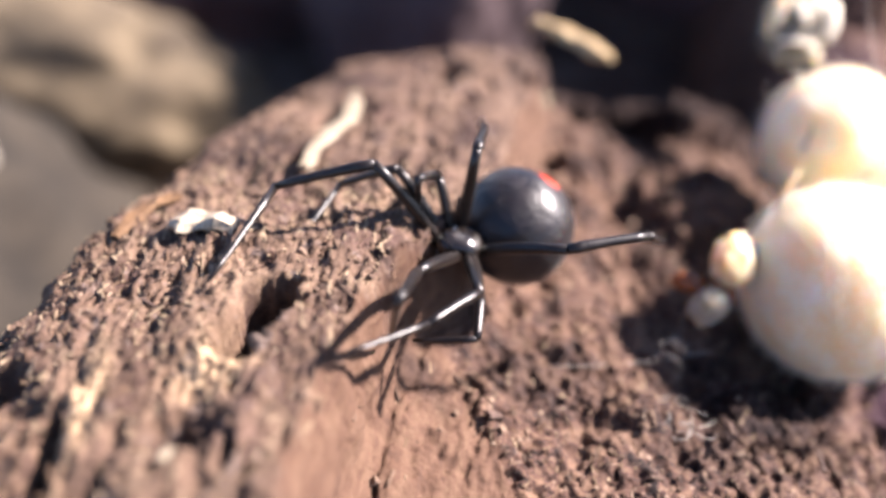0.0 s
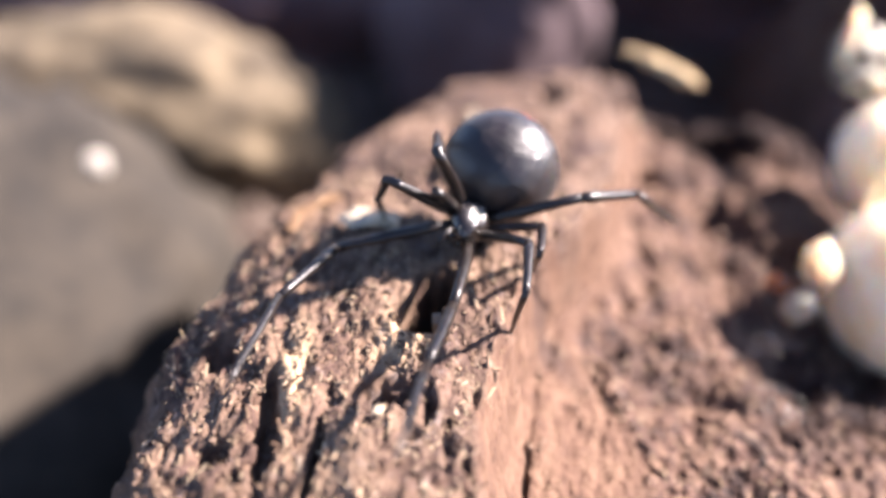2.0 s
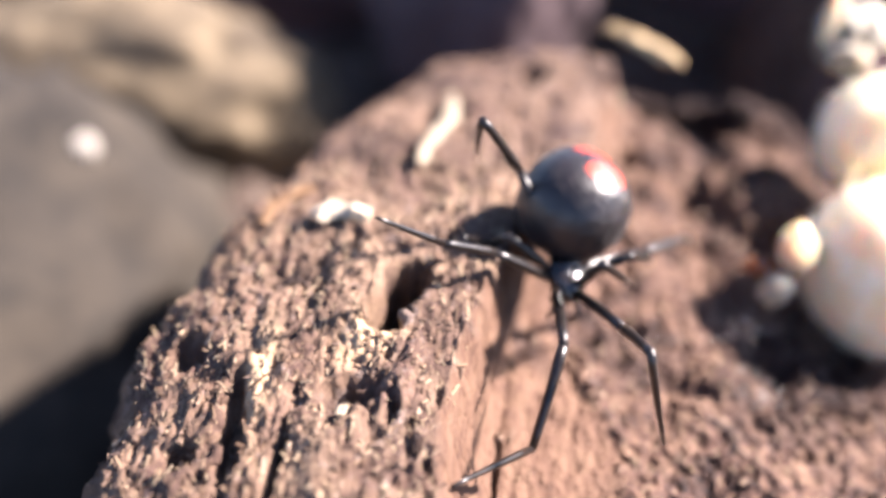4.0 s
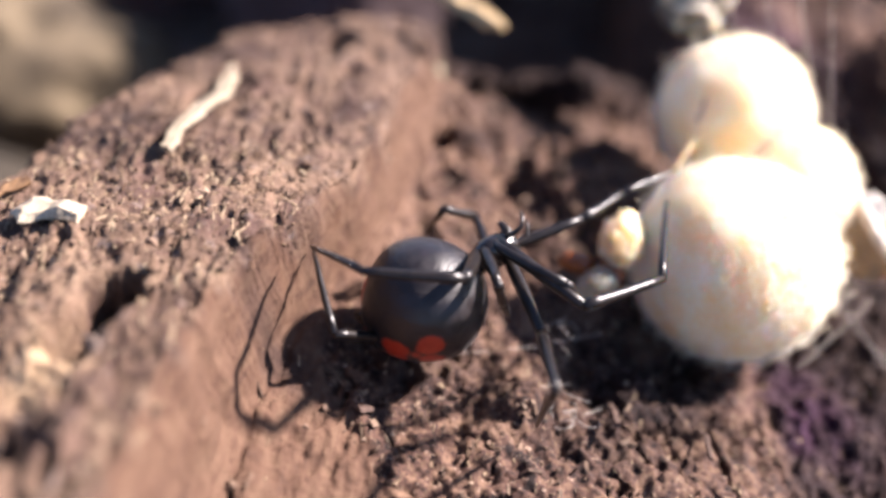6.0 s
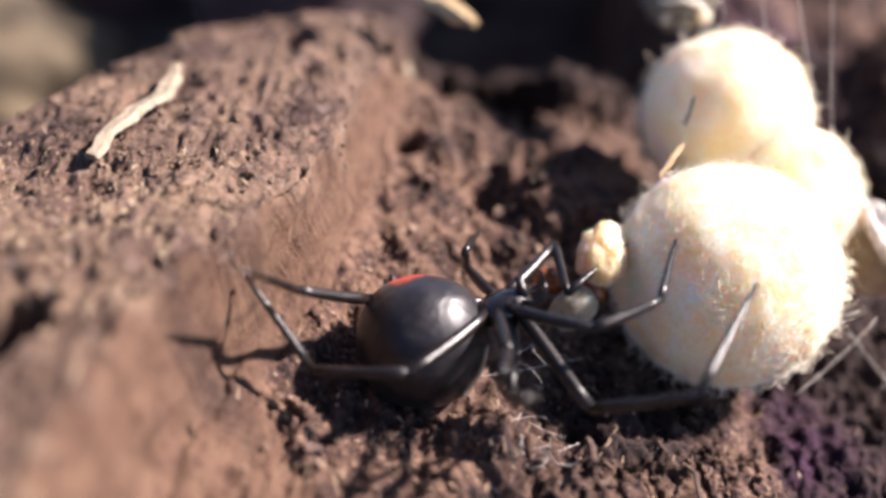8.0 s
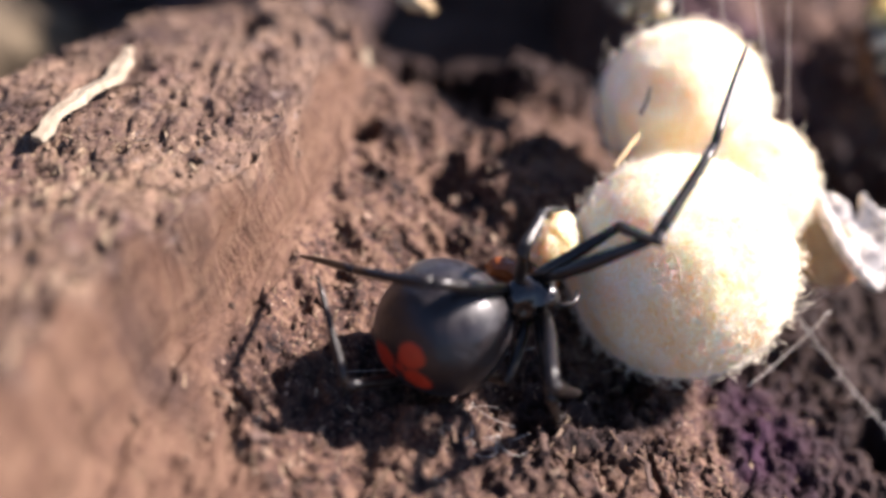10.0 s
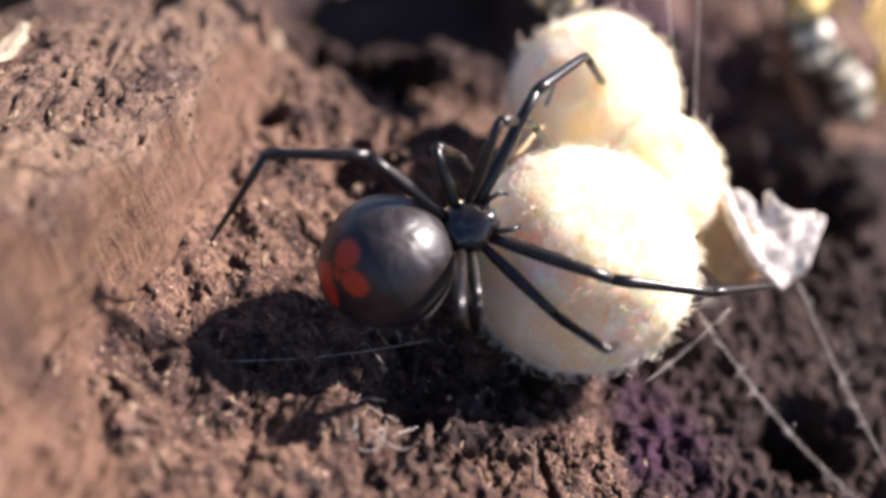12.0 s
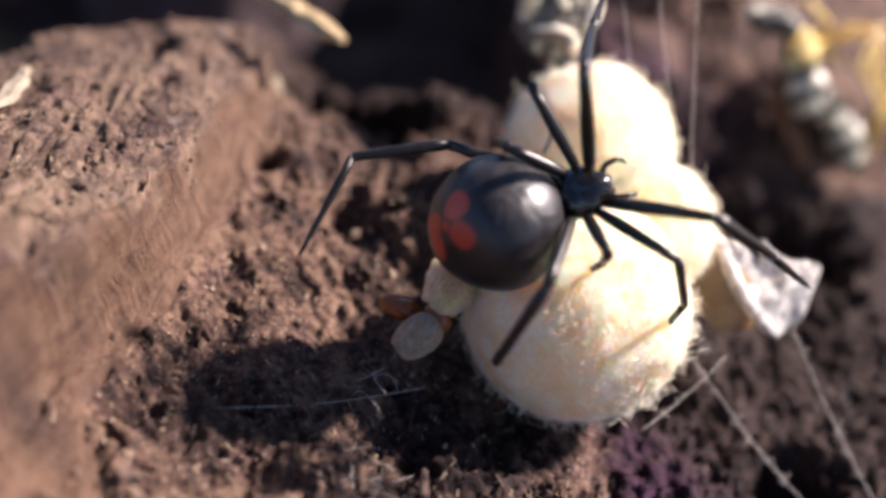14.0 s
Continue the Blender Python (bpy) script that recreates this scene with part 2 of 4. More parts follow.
def fbm(x, y, seed=0, n=4, gain=0.55):
    s, a = 0, 1.0
    for k in range(n):
        c, q = math.cos(0.7 * k), math.sin(0.7 * k)
        s, a, x, y = s + a * val(c * x - q * y, q * x + c * y, seed + k), a * gain, x * 2.03, y * 2.03
    return s


def ease(v):
    v = np.clip(v, 0, 1)
    return v * v * (3 - 2 * v)


# hollows and swellings of the log: x, y, half width, half length, turn, depth
# swelling at 45, 118: a ridge added to shade the log's far end
HOLLOWS = [(-6.5, 46.6, 1.75, 3.9, -18, 15.0), (-8.8, 37.8, 2.2, 1.5, 20, 1.7), (-15.6, 35.6, 0.8, 5.0, 3, 2.0), (-12.6, 33.0, 0.4, 4.0, -4, 1.6), (-19.6, 42.6, 1.2, 1.6, 6, 1.4),
           (-6.4, 36.6, 0.5, 1.6, 0, 1.2), (2.4, 62.4, 0.7, 0.5, 0, 1.0), (0.2, 58.6, 1.2, 0.35, 25, 0.7), (49.0, 59.8, 3.4, 3.0, 10, 9.0),
           (25.5, 98.5, 7.0, 4.5, 0, 12.0), (36.0, 92.0, 3.5, 4.0, 0, 12.0), (12.0, 100.0, 5.0, 4.0, 0, 8.0), (19.0, 108.0, 13.0, 9.0, 0, 12.0), (18.6, 88.6, 5.0, 3.6, 0, 12.0), (11.5, 77.5, 1.2, 1.2, 0, 2.2), (52.0, 84.0, 9.0, 4.5, 0, 9.0),
           (26.5, 59.5, 4.0, 4.0, 0, 1.6), (21.0, 54.5, 3.0, 2.5, 20, 0.8), (3.0, 86.0, 1.8, 2.2, 0, 2.5), (-18.5, 34.0, 1.0, 1.0, 0, 2.0), (17.5, 73.5, 2.0, 1.2, 30, 1.8),
           (26.5, 90.0, 5.5, 3.0, 0, -2.2), (13.5, 70.0, 3.5, 4.0, 0, -1.0), (25.5, 75.0, 7.0, 6.0, 0, -3.4), (43.0, 90.0, 6.0, 2.6, 20, -8.0), (17.0, 52.0, 3.0, 2.0, 0, -1.0),
           (29.5, 50.5, 0.35, 4.0, 4, 1.6), (15.2, 88.0, 3.4, 2.4, 0, 8.0), (60.0, 98.0, 8.0, 5.0, 0, -4.5), (-9.0, 70.0, 1.6, 0.6, 30, 1.2),
           (7.4, 50.4, 0.5, 0.35, 0, 1.2), (-12.0, 47.6, 1.4, 0.25, -15, 0.8), (0.0, 70.0, 2.0, 0.5, 25, 0.9), (29.0, 66.5, 3.0, 3.0, 0, 2.5), (45.0, 118.0, 10.0, 8.0, 0, -19.5), (-0.7, 37.4, 0.3, 4.3, -6, 0.9)]


def terrain(x, y):
    """Height of the log and the masks of its surfaces."""
    lip = np.interp(y, [20, 36, 42, 49, 53, 55, 57, 60, 63, 66, 70, 80, 90, 110], [-4.4, -3.6, -2.7, -0.9, 0.5, 1.6, 2.9, 4.4, 5.6, 6.5, 7.5, 9.3, 11, 12]) + 0.28 * fbm(y * 0.35, y * 0 + 3, 1, 3)
    u = x - lip
    top = np.interp(y, [0, 45, 55, 62, 70, 77, 85, 91, 96, 104, 116, 160], [6.6, 6.2, 5.0, 3.4, 1.6, 0.3, -1.2, -2.2, -5.5, -14, -25, -45]) - 0.013 * np.maximum(0, -6 - x) ** 2
    top = top - 0.14 * np.maximum(0, 5 - x) * ease((y - 78) / 14)
    floor = np.interp(x, [-5, 0, 3, 7, 11, 15, 19, 23, 27, 36, 49, 60, 90, 130], [-3.6, -4.1, -4.9, -6.0, -7.2, -8.1, -8.7, -9.4, -10.7, -15.0, -19, -20, -24, -45])
    far = ease((x - 33) / 8)
    near = 1 - ease((x - 14) / 10)
    floor = floor + (1 - far) * near * np.interp(y, [0, 30, 47, 55, 70, 82, 90, 98, 120, 160], [-3, -0.6, 0.7, 0.2, 1.4, 3.0, 1.0, -5, -26, -45])
    floor = floor + (1 - far) * (1 - near) * np.interp(y, [0, 30, 47, 55, 70, 82, 90, 95, 99, 120, 160], [-3, -0.6, 0.7, 0.2, 0.6, 0.3, 0.6, -1, -12, -30, -45]) + far * np.interp(y, [0, 30, 55, 82, 95, 110, 130, 165], [-4, -2, 0, 3.0, 6.0, 10.0, 8.0, -20])
    # the step: a steep bare face under the lip, its foot running out into the lower floor
    top = top - 0.5 * ease((u + 3) / 3) * ease((y - 53) / 7)
    wide = np.interp(y, [30, 45, 52, 58, 70, 82], [2.4, 1.9, 1.2, 0.85, 0.85, 1.2])
    s = 0.9 * (0.35 * ease(u / wide) + 0.65 * np.clip(u / wide, 0, 1)) + 0.1 * ease((u - 0.6 * wide) / 4.0)
    z = top * (1 - s) + floor * s
    crust = 1 - ease((u + 0.10 + 0.28 * fbm(x * 0.7, y * 0.7, 2)) / 0.4)
    skin = np.interp(y, [36, 44, 48, 51, 54, 58, 66, 76], [11.5, 10.5, 8.0, 5.0, 3.4, 2.4, 2.2, 2.2])
    humus = ease((u - skin + 0.9 + 0.6 * fbm(x * 0.3, y * 0.2, 3)) / 1.2)
    # a dark split under the lip and another along the foot of the face
    z = z - 0.8 * np.exp(-(((u + 0.30) / 0.17) ** 2)) * ease((fbm(y * 0.3, y * 0 + 2, 1, 2) + 0.2) / 0.3) * ease((y - 53) / 3) * ease((70 - y) / 4)
    z = z - 0.4 * np.exp(-(((u - wide - 0.5 - 0.3 * fbm(y * 0.5, y * 0, 2, 2)) / 0.22) ** 2)) * ease((fbm(y * 0.22, y * 0 + 7, 4, 2) + 0.25) / 0.3) * ease((57 - y) / 4)
    edge = np.interp(y, [20, 35, 45, 55, 62, 70, 78, 90, 120], [-24.5, -24, -22.5, -20, -17, -14.5, -11, -6.5, 2]) + 1.2 * fbm(y * 0.22, y * 0, 4) + 0.5 * fbm(y, x * 0.3, 5)
    z = z - 52 * ease((4 - y) / 32)
    v = np.maximum(0, edge - x)
    z = z - np.minimum(46, 1.1 * v + 0.28 * v * v)
    # grain, crumbling and pits
    grain = fbm(x * 1.3, y * 0.2, 0, 4)
    z = z + crust * 0.58 * (1 - 0.55 * np.exp(-((u / 2.6) ** 2)) * ease((y - 54) / 6)) * (0.60 * fbm(x * 0.33, y * 0.25, 1, 4) + 0.22 * grain + 0.26 * (0.45 - np.abs(fbm(x * 1.1, y * 0.5, 2, 3))) + 0.24 * fbm(x * 2.3, y * 1.3, 3, 3, 0.7))
    pit = np.maximum(0, fbm(x * 0.6, y * 0.38, 4, 3) - 0.36)
    z = z - 0.7 * crust * pit
    z = z - 0.30 * crust * np.exp(-((fbm(x * 0.7, y * 0.3, 5, 3) / 0.09) ** 2)) * ease((fbm(x * 0.25, y * 0.2, 0, 2) + 0.3) / 0.4)
    z = z - 1.25 * humus * np.exp(-((fbm(x * 0.42 + 0.3 * fbm(x * 0.8, y * 0.8, 4, 2), y * 0.36, 1, 3) / 0.065) ** 4)) * ease((fbm(x * 0.3, y * 0.3, 3, 2) + 0.1) / 0.25)
    bare = (1 - crust) * (1 - humus)
    calm = 1 - 0.8 * ease((u + 0.2) / 0.4) * ease((wide + 0.9 - u) / 0.7)
    z = z + bare * (0.30 * fbm(u * 0.3, y * 0.16, 2) + 0.10 * fbm(u * 2.0, y * 0.22, 4, 4) + 0.17 * calm * fbm(x * 1.2, y * 1.0, 3, 5, 0.62) - 0.5 * np.maximum(0, fbm(u * 0.9, y * 0.10, 5, 2) - 0.6))
    z = z + humus * (0.6 * fbm(x * 0.2, y * 0.2, 0, 3) + 0.32 * (0.4 - np.abs(fbm(x * 0.6, y * 0.6, 5, 3))) + 0.26 * fbm(x * 1.1, y * 1.0, 1, 5, 0.60) - 1.1 * np.maximum(0, fbm(x * 0.5, y * 0.5, 3, 3) - 0.5))
    for hx, hy, a, b, turn, depth in HOLLOWS:
        c, q = math.cos(radians(turn)), math.sin(radians(turn))
        dx, dy = x - hx, y - hy
        r = np.sqrt(((c * dx + q * dy) / a) ** 2 + ((c * dy - q * dx) / b) ** 2) + 0.22 * val(x * 1.4, y * 1.4, 2)
        z = z - depth * (1 - ease((r - 0.65) / 0.45) if depth in (15.0, 19.0, 12.0) else 1 - ease((r - 0.35) / 0.9))
    stain = 1.1 * np.exp(-(((x - 38.2) / 4.2) ** 2 + ((y - 57.2) / 4.4) ** 2)) + 1.4 * np.exp(-(((x - 43) / 7) ** 2 + ((y - 98) / 9) ** 2))
    pale = 1.3 * np.exp(-(((x + 8.0 - 0.25 * (y - 43)) / 1.4) ** 2 + ((y - 42.6) / 2.2) ** 2)) + 1.0 * np.exp(-(((x + 14.4) / 0.8) ** 2 + ((y - 39.4) / 4.0) ** 2))
    # dark patches: rotten wood, plus shade of hollows, sacs and far end as colour
    damp_shade = 0.70 * np.exp(-(((x - 23) / 8.5) ** 2 + ((y - 54.5) / 6.5) ** 2)) + 1.7 * ease((x - 34) / 7) * (1 - ease((y - 72) / 10)) + 0.9 * np.exp(-(((x - 26) / 12) ** 2 + ((y - 94) / 7) ** 2))
    damp_shade = damp_shade + 0.5 * ease((y - 87) / 6) * ease((x - 5) / 6) * (1 - ease((x - 46) / 10))
    damp_shade = damp_shade + 0.75 * np.exp(-(((x + 8.6) / 2.4) ** 2 + ((y - 37.6) / 1.4) ** 2))
    damp_shade = damp_shade + 0.15 * ease((53 - y) / 6) * ease((x - 1) / 6) + 0.6 * np.exp(-(((x - 9) / 6) ** 2 + ((y - 55) / 4) ** 2)) + 0.45 * np.exp(-(((x - 1.5) / 3) ** 2 + ((y - 51) / 3) ** 2))
    damp_shade = damp_shade + 0.7 * np.exp(-(((x + 10) / 4) ** 2 + ((y - 70) / 4.5) ** 2)) + 0.9 * np.exp(-(((x - 50) / 12) ** 2 + ((y - 86) / 7) ** 2)) + 0.9 * np.exp(-(((x - 17) / 6) ** 2 + ((y - 88) / 4.5) ** 2))
    damp_shade = damp_shade + 0.45 * np.exp(-(((x - 29) / 5) ** 2 + ((y - 53.5) / 5) ** 2)) + 0.6 * np.exp(-(((x + 6) / 5) ** 2 + ((y - 83) / 7) ** 2)) + 0.4 * np.exp(-(((x - 15) / 5) ** 2 + ((y - 79.5) / 3.5) ** 2))
    damp_shade = damp_shade + 1.2 * ease((x - 33) / 5) * (1 - ease((y - 84) / 8))
    damp_shade = np.clip(1.5 * damp_shade - 0.35 + 0.35 * fbm(x * 0.35, y * 0.35, 4, 4), 0, 1)
    z = z + 0.55 * damp_shade * humus * fbm(x * 0.9, y * 0.9, 2, 4, 0.6)
    return z, crust, humus, np.clip(stain * (0.8 + 0.5 * fbm(x * 0.4, y * 0.4, 1)), 0, 1), np.clip(pale, 0, 1), damp_shade


def ground_height(x, y):
    return float(terrain(np.array([float(x)]), np.array([float(y)]))[0][0])


def build_log():
    fine = 0.155
    xs = np.concatenate([np.arange(-75, -27, 0.9), np.arange(-27, 60, fine), np.arange(60, 130, 1.0)])
    ys = np.concatenate([np.arange(-30, 27, 1.0), np.arange(27, 98, fine), np.arange(98, 165, 0.9)])
    gx, gy = np.meshgrid(xs, ys)
    z, crust, humus, stain, pale, damp_shade = terrain(gx, gy)
    n, m = len(ys), len(xs)
    # steep parts get their relief sideways, in ledges along the grain
    gz = np.gradient(z, ys, xs)
    steep = ease((np.hypot(*gz) - 1.0) / 1.5)
    ledge = steep * (0.34 * fbm(gy * 0.16, z * 0.55, 2, 3) + 0.12 * fbm(gy * 0.2, z * 1.8, 4, 3))
    co = np.stack([gx + ledge, gy, z], -1).reshape(-1, 3) * MM
    idx = np.arange(n * m).reshape(n, m)
    quads = np.stack([idx[:-1, :-1], idx[:-1, 1:], idx[1:, 1:], idx[1:, :-1]], -1).reshape(-1, 4)
    me = bpy.data.meshes.new("log")
    me.vertices.add(len(co))
    me.vertices.foreach_set("co", co.ravel())
    me.loops.add(quads.size)
    me.loops.foreach_set("vertex_index", quads.ravel())
    me.polygons.add(len(quads))
    me.polygons.foreach_set("loop_start", np.arange(0, quads.size, 4))
    me.polygons.foreach_set("use_smooth", np.ones(len(quads), bool))
    for name, v in (("crust", crust), ("humus", humus), ("stain", stain), ("pale", pale), ("damp_shade", damp_shade)):
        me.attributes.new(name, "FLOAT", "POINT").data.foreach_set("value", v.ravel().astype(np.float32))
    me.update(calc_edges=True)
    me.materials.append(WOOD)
    return tagged(new("log", me), "crumbling brown decayed log with a bare pinkish step", "log", kind="structure")


def build_ground():
    xs = np.concatenate([-np.geomspace(9000, 75, 40), np.arange(-70, 150, 2.0), np.geomspace(155, 9000, 40)])
    ys = np.concatenate([-np.geomspace(9000, 35, 40), np.arange(-30, 260, 2.0), np.geomspace(265, 9000, 40)])
    gx, gy = np.meshgrid(xs, ys)
    near = np.exp(-((gx / 400) ** 2 + (gy / 400) ** 2))
    z = -40 + near * (4.0 * fbm(gx * 0.04, gy * 0.04, 2) + 1.6 * fbm(gx * 0.2, gy * 0.2, 3))
    bm = bmesh.new()
    n, m = gx.shape
    vs = [bm.verts.new((gx[i, j], gy[i, j], z[i, j])) for i in range(n) for j in range(m)]
    for i in range(n - 1):
        for j in range(m - 1):
            bm.faces.new((vs[i * m + j], vs[i * m + j + 1], vs[i * m + m + j + 1], vs[i * m + m + j]))
    return tagged(link("ground", bm, SOIL), "dark uneven forest soil under the log", "ground", kind="structure")


log = build_log()
build_ground()


def chip(name, pts, width, thick, material, label, category, group=""):
    """A splinter or flake along a line of points, with a flat uneven section."""
    bm = bmesh.new()
    pts = [Vector(p) for p in pts]
    rng = random.Random(name + str(pts[0]))
    rings = []
    for i, p in enumerate(pts):
        d = (pts[min(i + 1, len(pts) - 1)] - pts[max(i - 1, 0)]).normalized()
        side = d.cross(Vector((0, 0, 1))).normalized()
        up = side.cross(d)
        f = 0.55 + 0.45 * math.sin(math.pi * (i + 0.6) / (len(pts) + 0.2))
        w, h = width * f * rng.uniform(0.7, 1.25), thick * rng.uniform(0.6, 1.25) * (0.45 + 0.55 * f)
        rings.append([bm.verts.new(p + side * a * w + up * b * h) for a, b in ((-0.5, -0.2), (-0.2, -0.5), (0.3, -0.45), (0.5, 0.0), (0.25, 0.5), (-0.3, 0.4))])
    for a, b in zip(rings, rings[1:]):
        for k in range(6):
            bm.faces.new((a[k], a[(k + 1) % 6], b[(k + 1) % 6], b[k]))
    bm.faces.new(rings[0][::-1])
    bm.faces.new(rings[-1])
    c = sum(pts, Vector()) / len(pts)
    bmesh.ops.translate(bm, verts=bm.verts, vec=-c)
    bmesh.ops.subdivide_edges(bm, edges=bm.edges[:], cuts=2, use_grid_fill=True)
    for v in bm.verts:
        v.co += 0.16 * width * noise.noise_vector(v.co * 1.3 / width) + 0.05 * noise.noise_vector(v.co * 4.0)
    ob = link(name, bm, material, smooth=False)
    ob.matrix_basis = at(*c)
    return tagged(ob, label, category, group)


def bent(a, b, sag, n=7, side=(0, 0, 1)):
    a, b, side = Vector(a), Vector(b), Vector(side)
    return [a.lerp(b, k / (n - 1)) + side * sag * math.sin(math.pi * k / (n - 1)) for k in range(n)]


# ---- egg sacs ----
def egg_sac(c, r, seed, label, squash=1.0, fibres=1500):
    bm = bmesh.new()
    lump(bm, (0, 0, 0), (r, r, r * squash), 0.035, 1.6, 5, seed)
    sac = link("egg_sac", bm, SILK)
    sac.matrix_basis = at(*c)
    tagged(sac, label, "egg sac", "egg sacs")
    rng = random.Random(seed)
    bm = bmesh.new()
    for k in range(fibres):
        n = Vector((rng.gauss(0, 1), rng.gauss(0, 1), rng.gauss(0, 1))).normalized()
        t = n.orthogonal().normalized()
        t = Matrix.Rotation(rng.uniform(0, 6.28), 3, n) @ t
        long, rise = rng.uniform(0.4, 1.6), rng.uniform(0.05, 0.95) * rng.random() + 0.05
        base = Vector((n.x * r, n.y * r, n.z * r * squash)) * 0.985
        tube(bm, [base, base + t * long * 0.5 + n * rise, base + t * long + n * rise * rng.uniform(-0.3, 1.6)], [0.017, 0.016, 0.009], 3)
    tagged(link("silk_fuzz", bm, FUZZ, sac, "loose pale silk fibres"), kind="stuff")
    return sac


egg_sac((32.2, 63.9, -6.0), 7.2, 1.0, "large round cream silk egg sac resting on the log", 0.97, 4200)
egg_sac((34.5, 77.6, -2.9), 5.9, 2.0, "smaller cream silk egg sac behind the large one", 1.0, 2400)
egg_sac((38.2, 71.6, -5.2), 4.5, 3.0, "cream silk egg sac wedged between two others", 1.0, 1700)


def bead(name, c, r, material, label, category, seed, rough=0.08):
    bm = bmesh.new()
    lump(bm, (0, 0, 0), r, rough, 1.8, 4, seed)
    ob = link(name, bm, material)
    ob.matrix_basis = at(*c, rz=20 * seed)
    return tagged(ob, label, category)


CREAM = silk_material("cream_husk", (0.50, 0.34, 0.16), (0.74, 0.63, 0.45))
GREYHUSK = silk_material("grey_husk", (0.24, 0.20, 0.15), (0.42, 0.37, 0.29))
AMBER = Paint("amber_resin", 0.25, 0.5).colour((0.22, 0.06, 0.012)).m
bead("husk", (23.9, 63.0, -3.4), (2.3, 1.5, 1.5), CREAM, "small cream silk husk beside the large egg sac", "husk", 4, 0.22)


def bell_husk(c, axis, label):
    """A ribbed bell, open at one end."""
    bm = bmesh.new()
    rings = []
    prof = [(-1.5, 0.25), (-1.35, 0.7), (-0.9, 1.05), (-0.2, 1.2), (0.5, 1.15), (1.1, 0.95), (1.5, 0.7), (1.45, 0.55), (0.9, 0.6), (0.2, 0.5), (-0.3, 0.1)]
    for h, rad in prof:
        ring = []
        for k in range(36):
            a = 2 * math.pi * k / 36
            rr = rad * (1 + 0.06 * math.cos(9 * a) + 0.05 * noise.noise(Vector((math.cos(a), math.sin(a), h))))
            ring.append(bm.verts.new((rr * math.cos(a), rr * math.sin(a), h)))
        rings.append(ring)
    for a, b in zip(rings, rings[1:]):
        for k in range(36):
            bm.faces.new((a[k], a[(k + 1) % 36], b[(k + 1) % 36], b[k]))
    bm.faces.new(rings[0][::-1])
    bm.faces.new(rings[-1])
    ob = link("husk", bm, GREYHUSK)
    ob.matrix_basis = Matrix.Translation(Vector(c) * MM) @ Vector(axis).to_track_quat("Z", "Y").to_matrix().to_4x4()
    return tagged(ob, label, "husk")


bell_husk((22.0, 60.4, -5.4), (-0.75, -0.30, -0.55), "small pale grey bell-shaped husk beneath a cream one")
bead("resin_drop", (23.1, 61.4, -4.9), (1.0, 0.7, 0.9), AMBER, "dark amber drop stuck between two husks", "drop", 7)
bead("resin_drop", (20.9, 62.4, -5.0), (1.3, 0.8, 0.7), AMBER, "rusty brown drop at the husk's foot", "drop", 8, 0.2)


# ---- crumbs, fibres and splinters of the log ----
def scatter(count, seed, keep, wide=(-25, 58), deep=(28, 99)):
    """Places on the log, accepted by the masks of its surfaces."""
    rng = np.random.RandomState(seed)
    x, y = rng.uniform(*wide, count), rng.uniform(*deep, count)
    z, crust, humus, stain, pale, damp_shade = terrain(x, y)
    ok = rng.rand(count) < keep[0] * crust + keep[1] * humus + keep[2] * (1 - crust) * (1 - humus)
    ok &= (z > -30) & (rng.rand(count) > 0.75 * damp_shade)
    for hx, hy, a, b, turn, depth in HOLLOWS[:5]:
        ok &= ((x - hx) / a) ** 2 + ((y - hy) / b) ** 2 > 1.2
    return x[ok], y[ok], z[ok], rng


def rotations(n, rng):
    q = rng.normal(size=(n, 4))
    q /= np.linalg.norm(q, axis=1)[:, None]
    w, x, y, z = q.T
    return np.stack([1 - 2 * (y * y + z * z), 2 * (x * y - z * w), 2 * (x * z + y * w), 2 * (x * y + z * w), 1 - 2 * (x * x + z * z), 2 * (y * z - x * w),
                     2 * (x * z - y * w), 2 * (y * z + x * w), 1 - 2 * (x * x + y * y)], -1).reshape(-1, 3, 3)


def joined(name, verts, faces, material, parent, label):
    me = bpy.data.meshes.new(name)
    me.from_pydata((verts * MM).tolist(), [], faces.tolist())
    me.materials.append(material)
    ob = new(name, me)
    ob.parent = parent
    return tagged(ob, label, kind="stuff")


